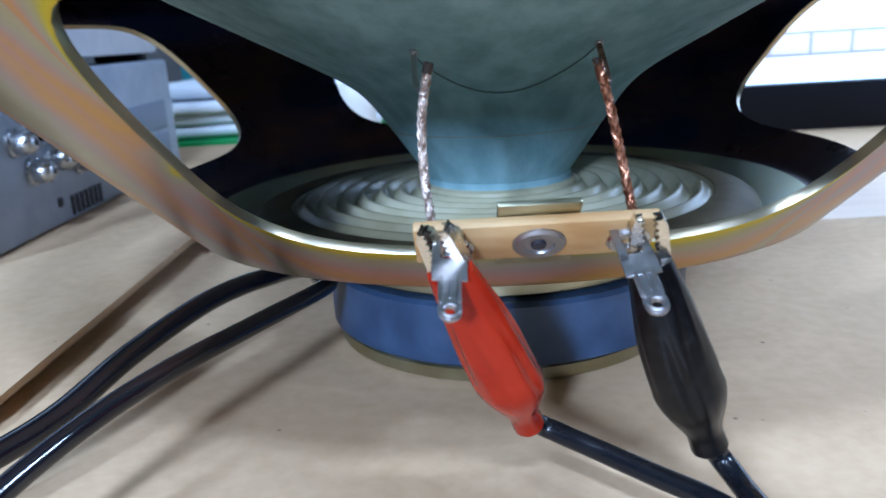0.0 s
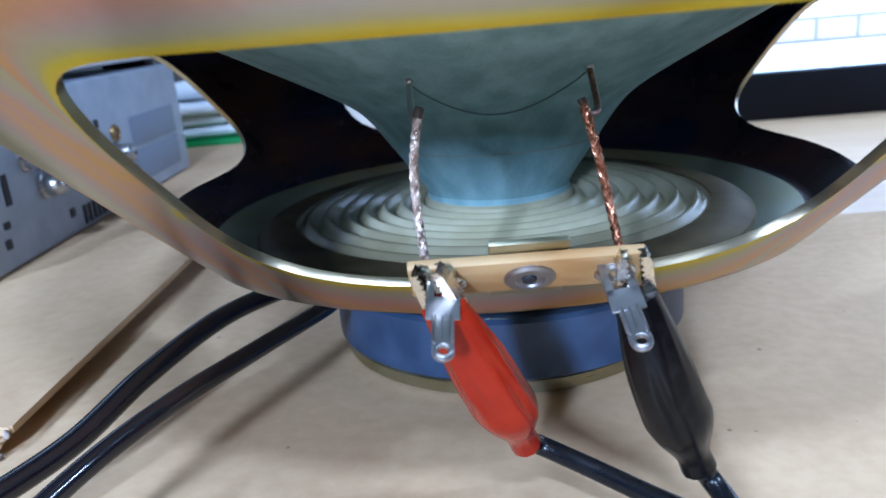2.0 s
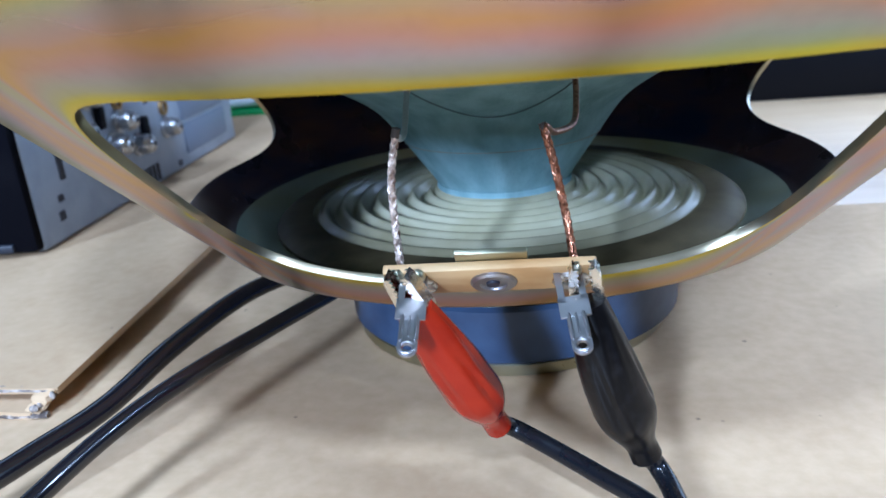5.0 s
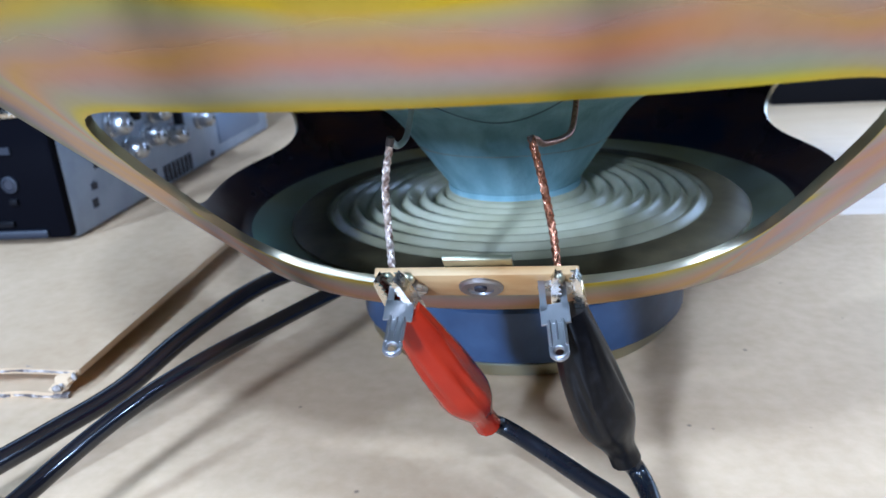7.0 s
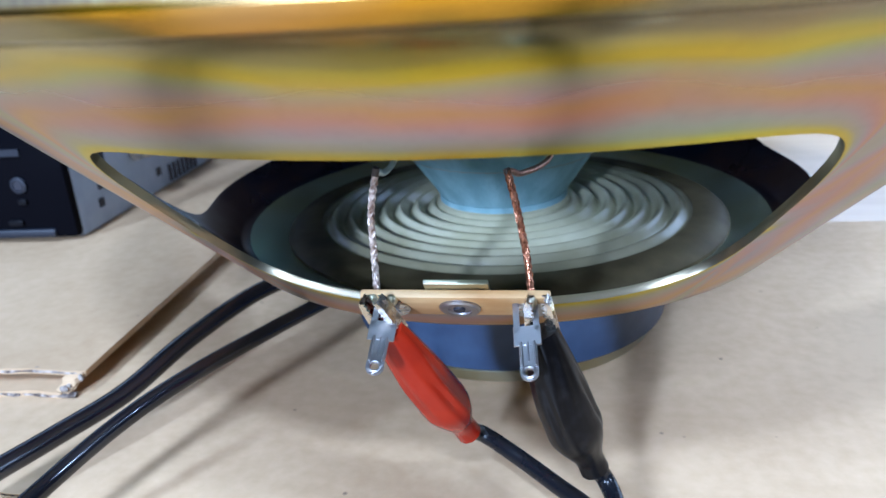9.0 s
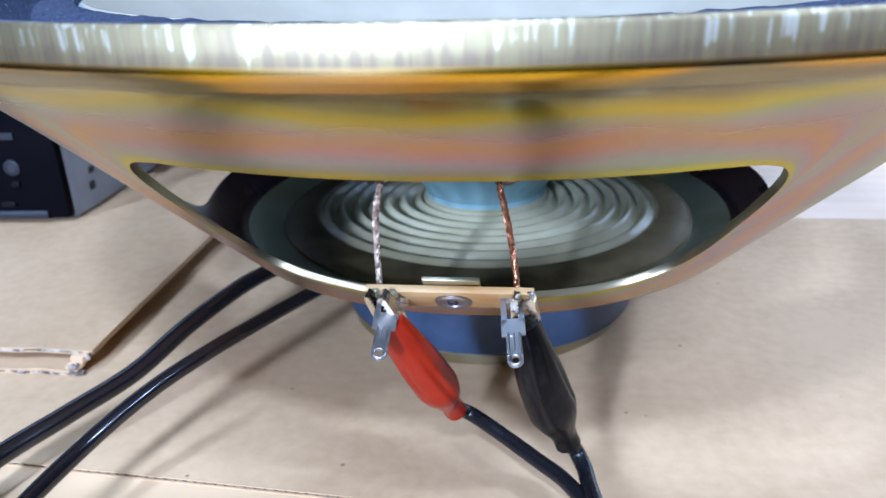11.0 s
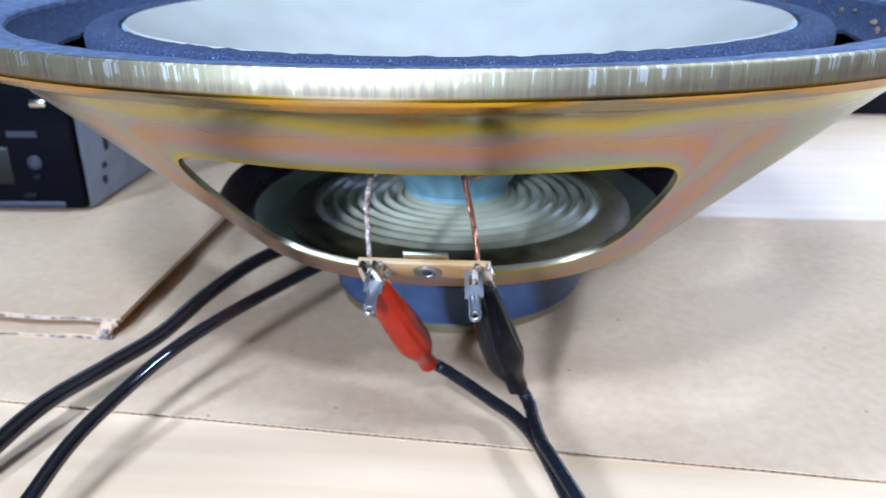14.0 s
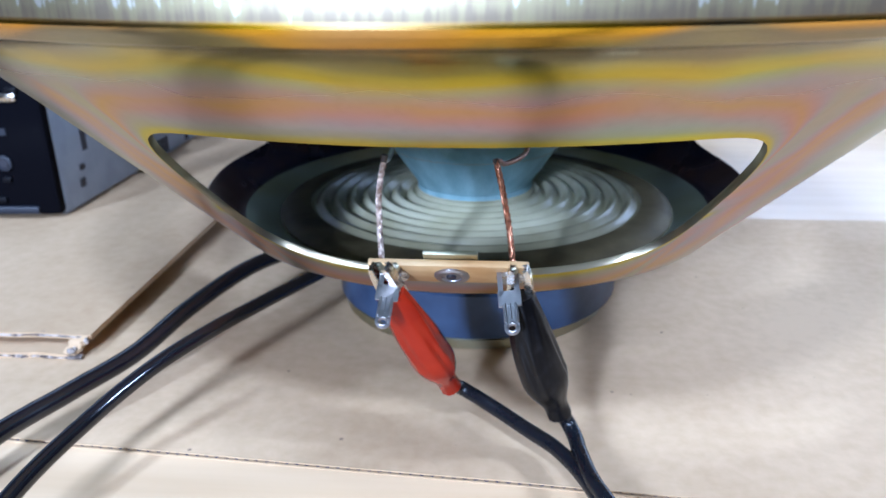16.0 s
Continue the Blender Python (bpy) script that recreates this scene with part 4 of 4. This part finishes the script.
def upper_unit():
    x0, x1, y0, y1, z0, z1 = -0.42, -0.172, 0.060, 0.250, 0.071, 0.150
    t = thing("stacked_instrument", "pale enamel instrument stacked on the grey one", "instrument")
    part("case", box(x0, y0, z0, x1, y1, z1, 0.002), CASE_LIGHT, t, "pale enamel metal case")
    for y in (0.075, 0.235):
        part("foot", box(x1 - 0.03, y, 0.067, x1 - 0.006, y + 0.014, z0, 0.001), BLACK_PLASTIC, t)
    for k in range(7):
        part("slot", box(x1 - 0.0005, 0.128 + 0.0045 * k, 0.086, x1 + 0.0006, 0.1302 + 0.0045 * k, 0.100), INK, t, "", False)
    return t


upper_unit()


def car_radio():
    t = thing("radio_unit", "black plastic radio unit with small buttons on the carton", "radio", (-0.1705, 0.0445, 0.0065), 3.0)
    part("case", box(-0.18, 0.004, 0, -0.001, 0.090, 0.066, 0.002), BLACK_PLASTIC, t)
    part("fascia", box(-0.18, 0.0, 0.001, 0, 0.006, 0.064, 0.0022), GLOSS_BLACK, t, "gloss black fascia")
    part("display", box(-0.12, -0.0006, 0.013, -0.030, 0.001, 0.030, 0.0005), UNLIT, t, "dark unlit display window")
    part("trim_strip", box(-0.16, -0.0014, 0.0020, -0.0085, 0.001, 0.0052, 0.0006), GREY_PRINT, t, "pale trim strip")
    part("maker_plate", box(-0.029, -0.0008, 0.0345, -0.0155, 0.001, 0.0372), GREY_PRINT, t, "plain pale bar")
    socket = part("jack", moved(revolve([(0, 0), (0.0032, 0), (0.0032, 0.0010), (0.0022, 0.0012), (0.0018, 0.0004), (0, 0.0004)], 24, False), pose(-0.0190, 0.0, 0.0232, 90, 0, 0)), GREY_PRINT, t, "small round jack")
    part("jack_hole", moved(revolve([(0, 0.0004), (0.0019, 0.0004), (0.0019, 0.0011), (0, 0.0011)], 20, False), pose(-0.0190, 0.0, 0.0232, 90, 0, 0)), INK, socket)
    for x, z, w in ((-0.0190, 0.0165, 0.0034), (-0.0240, 0.0080, 0.0060), (-0.0100, 0.0520, 0.0050)):
        part("button", box(x - w / 2, -0.0014, z - 0.0012, x + w / 2, 0.001, z + 0.0012, 0.0005), BLACK_PLASTIC, t)
    part("corner_clip", box(-0.016, -0.0012, 0.0475, -0.0085, 0.003, 0.0510, 0.0010), NICKEL, t, "bright metal clip")
    return t


car_radio()


def monitor():
    t = thing("monitor", "black-framed computer monitor with a lit white screen", "monitor", (0.165, 0.306, -0.0013), -1.5)
    part("housing", box(-0.02, 0.006, 0.004, 0.46, 0.040, 0.31, 0.004), BLACK_PLASTIC, t)
    part("lower_bezel", box(-0.02, -0.004, 0.0, 0.46, 0.0062, 0.030, 0.0015), BLACK_PLASTIC, t)
    part("upper_bezel", box(-0.02, -0.002, 0.296, 0.46, 0.0062, 0.312, 0.0015), BLACK_PLASTIC, t)
    for x in (-0.02, 0.446):
        part("side_bezel", box(x, -0.002, 0.0302, x + 0.014, 0.0062, 0.2958, 0.0012), BLACK_PLASTIC, t)
    screen = part("screen", box(-0.006, 0.002, 0.0302, 0.446, 0.0055, 0.2958), SCREEN, t, "glowing white screen", False)
    part("toolbar", box(-0.002, 0.0008, 0.046, 0.105, 0.0018, 0.062), SCREEN_GREY, screen, "", False)
    for k in range(4):
        part("button", box(0.003 + 0.0255 * k, 0.0002, 0.0482, 0.026 + 0.0255 * k, 0.0007, 0.0598), SCREEN_PALE, screen, "", False)
    return t


monitor()


def paper_stack():
    t = thing("paper_stack", "loose stack of white papers and cables", "paper stack", (-0.165, 0.40, -0.0013))
    rng = random.Random(5)
    for k in range(4):
        bm = box(-0.08, -0.05, 0.0125 + 0.0085 * k, 0.10, 0.09, 0.0205 + 0.0085 * k, 0.0035, 3)
        for v in bm.verts:
            v.co.z += 0.004 * noise.noise((v.co.x * 9 + k, v.co.y * 9, k))
        part("sheet", moved(bm, pose(rng.uniform(-0.01, 0.01), rng.uniform(-0.012, 0.012), 0, 0, 0, rng.uniform(-7, 7))), PAPER, t)
    part("tray", box(-0.085, -0.06, 0.0, 0.105, 0.10, 0.010, 0.002), GREEN, t, "green plastic tray")
    return t


paper_stack()
binder = thing("binder", "teal ring binder standing behind the papers", "binder", (-0.225, 0.50, -0.0013))
part("cover", box(-0.02, 0, 0, 0.02, 0.05, 0.20, 0.002), TEAL, binder)
carton_box = thing("beige_box", "beige storage box behind the papers", "box", (-0.165, 0.50, -0.0013))
part("body", box(-0.03, 0, 0, 0.06, 0.06, 0.14, 0.003), BEIGE, carton_box)
part("lid", box(-0.032, -0.002, 0.14, 0.062, 0.062, 0.155, 0.002), CASE_LIGHT, carton_box)


def glue_bottle():
    t = thing("squeeze_bottle", "white squeeze bottle with pink cap behind the speaker", "bottle", (-0.060, 0.33, 0.011))
    m = pose(0, 0, 0, 0, 90, 0)
    part("body", revolve([(0, -0.025), (0.012, -0.025), (0.014, -0.022), (0.014, 0.010), (0.011, 0.019), (0, 0.021)], 32, False), BOTTLE, t)
    part("cap", revolve([(0, 0.021), (0.008, 0.021), (0.006, 0.034), (0.003, 0.042), (0, 0.042)], 24, False), PINK, t)
    t.matrix_world = pose(-0.074, 0.33, 0.0237, 0, 0, 0)
    return t


glue_bottle()
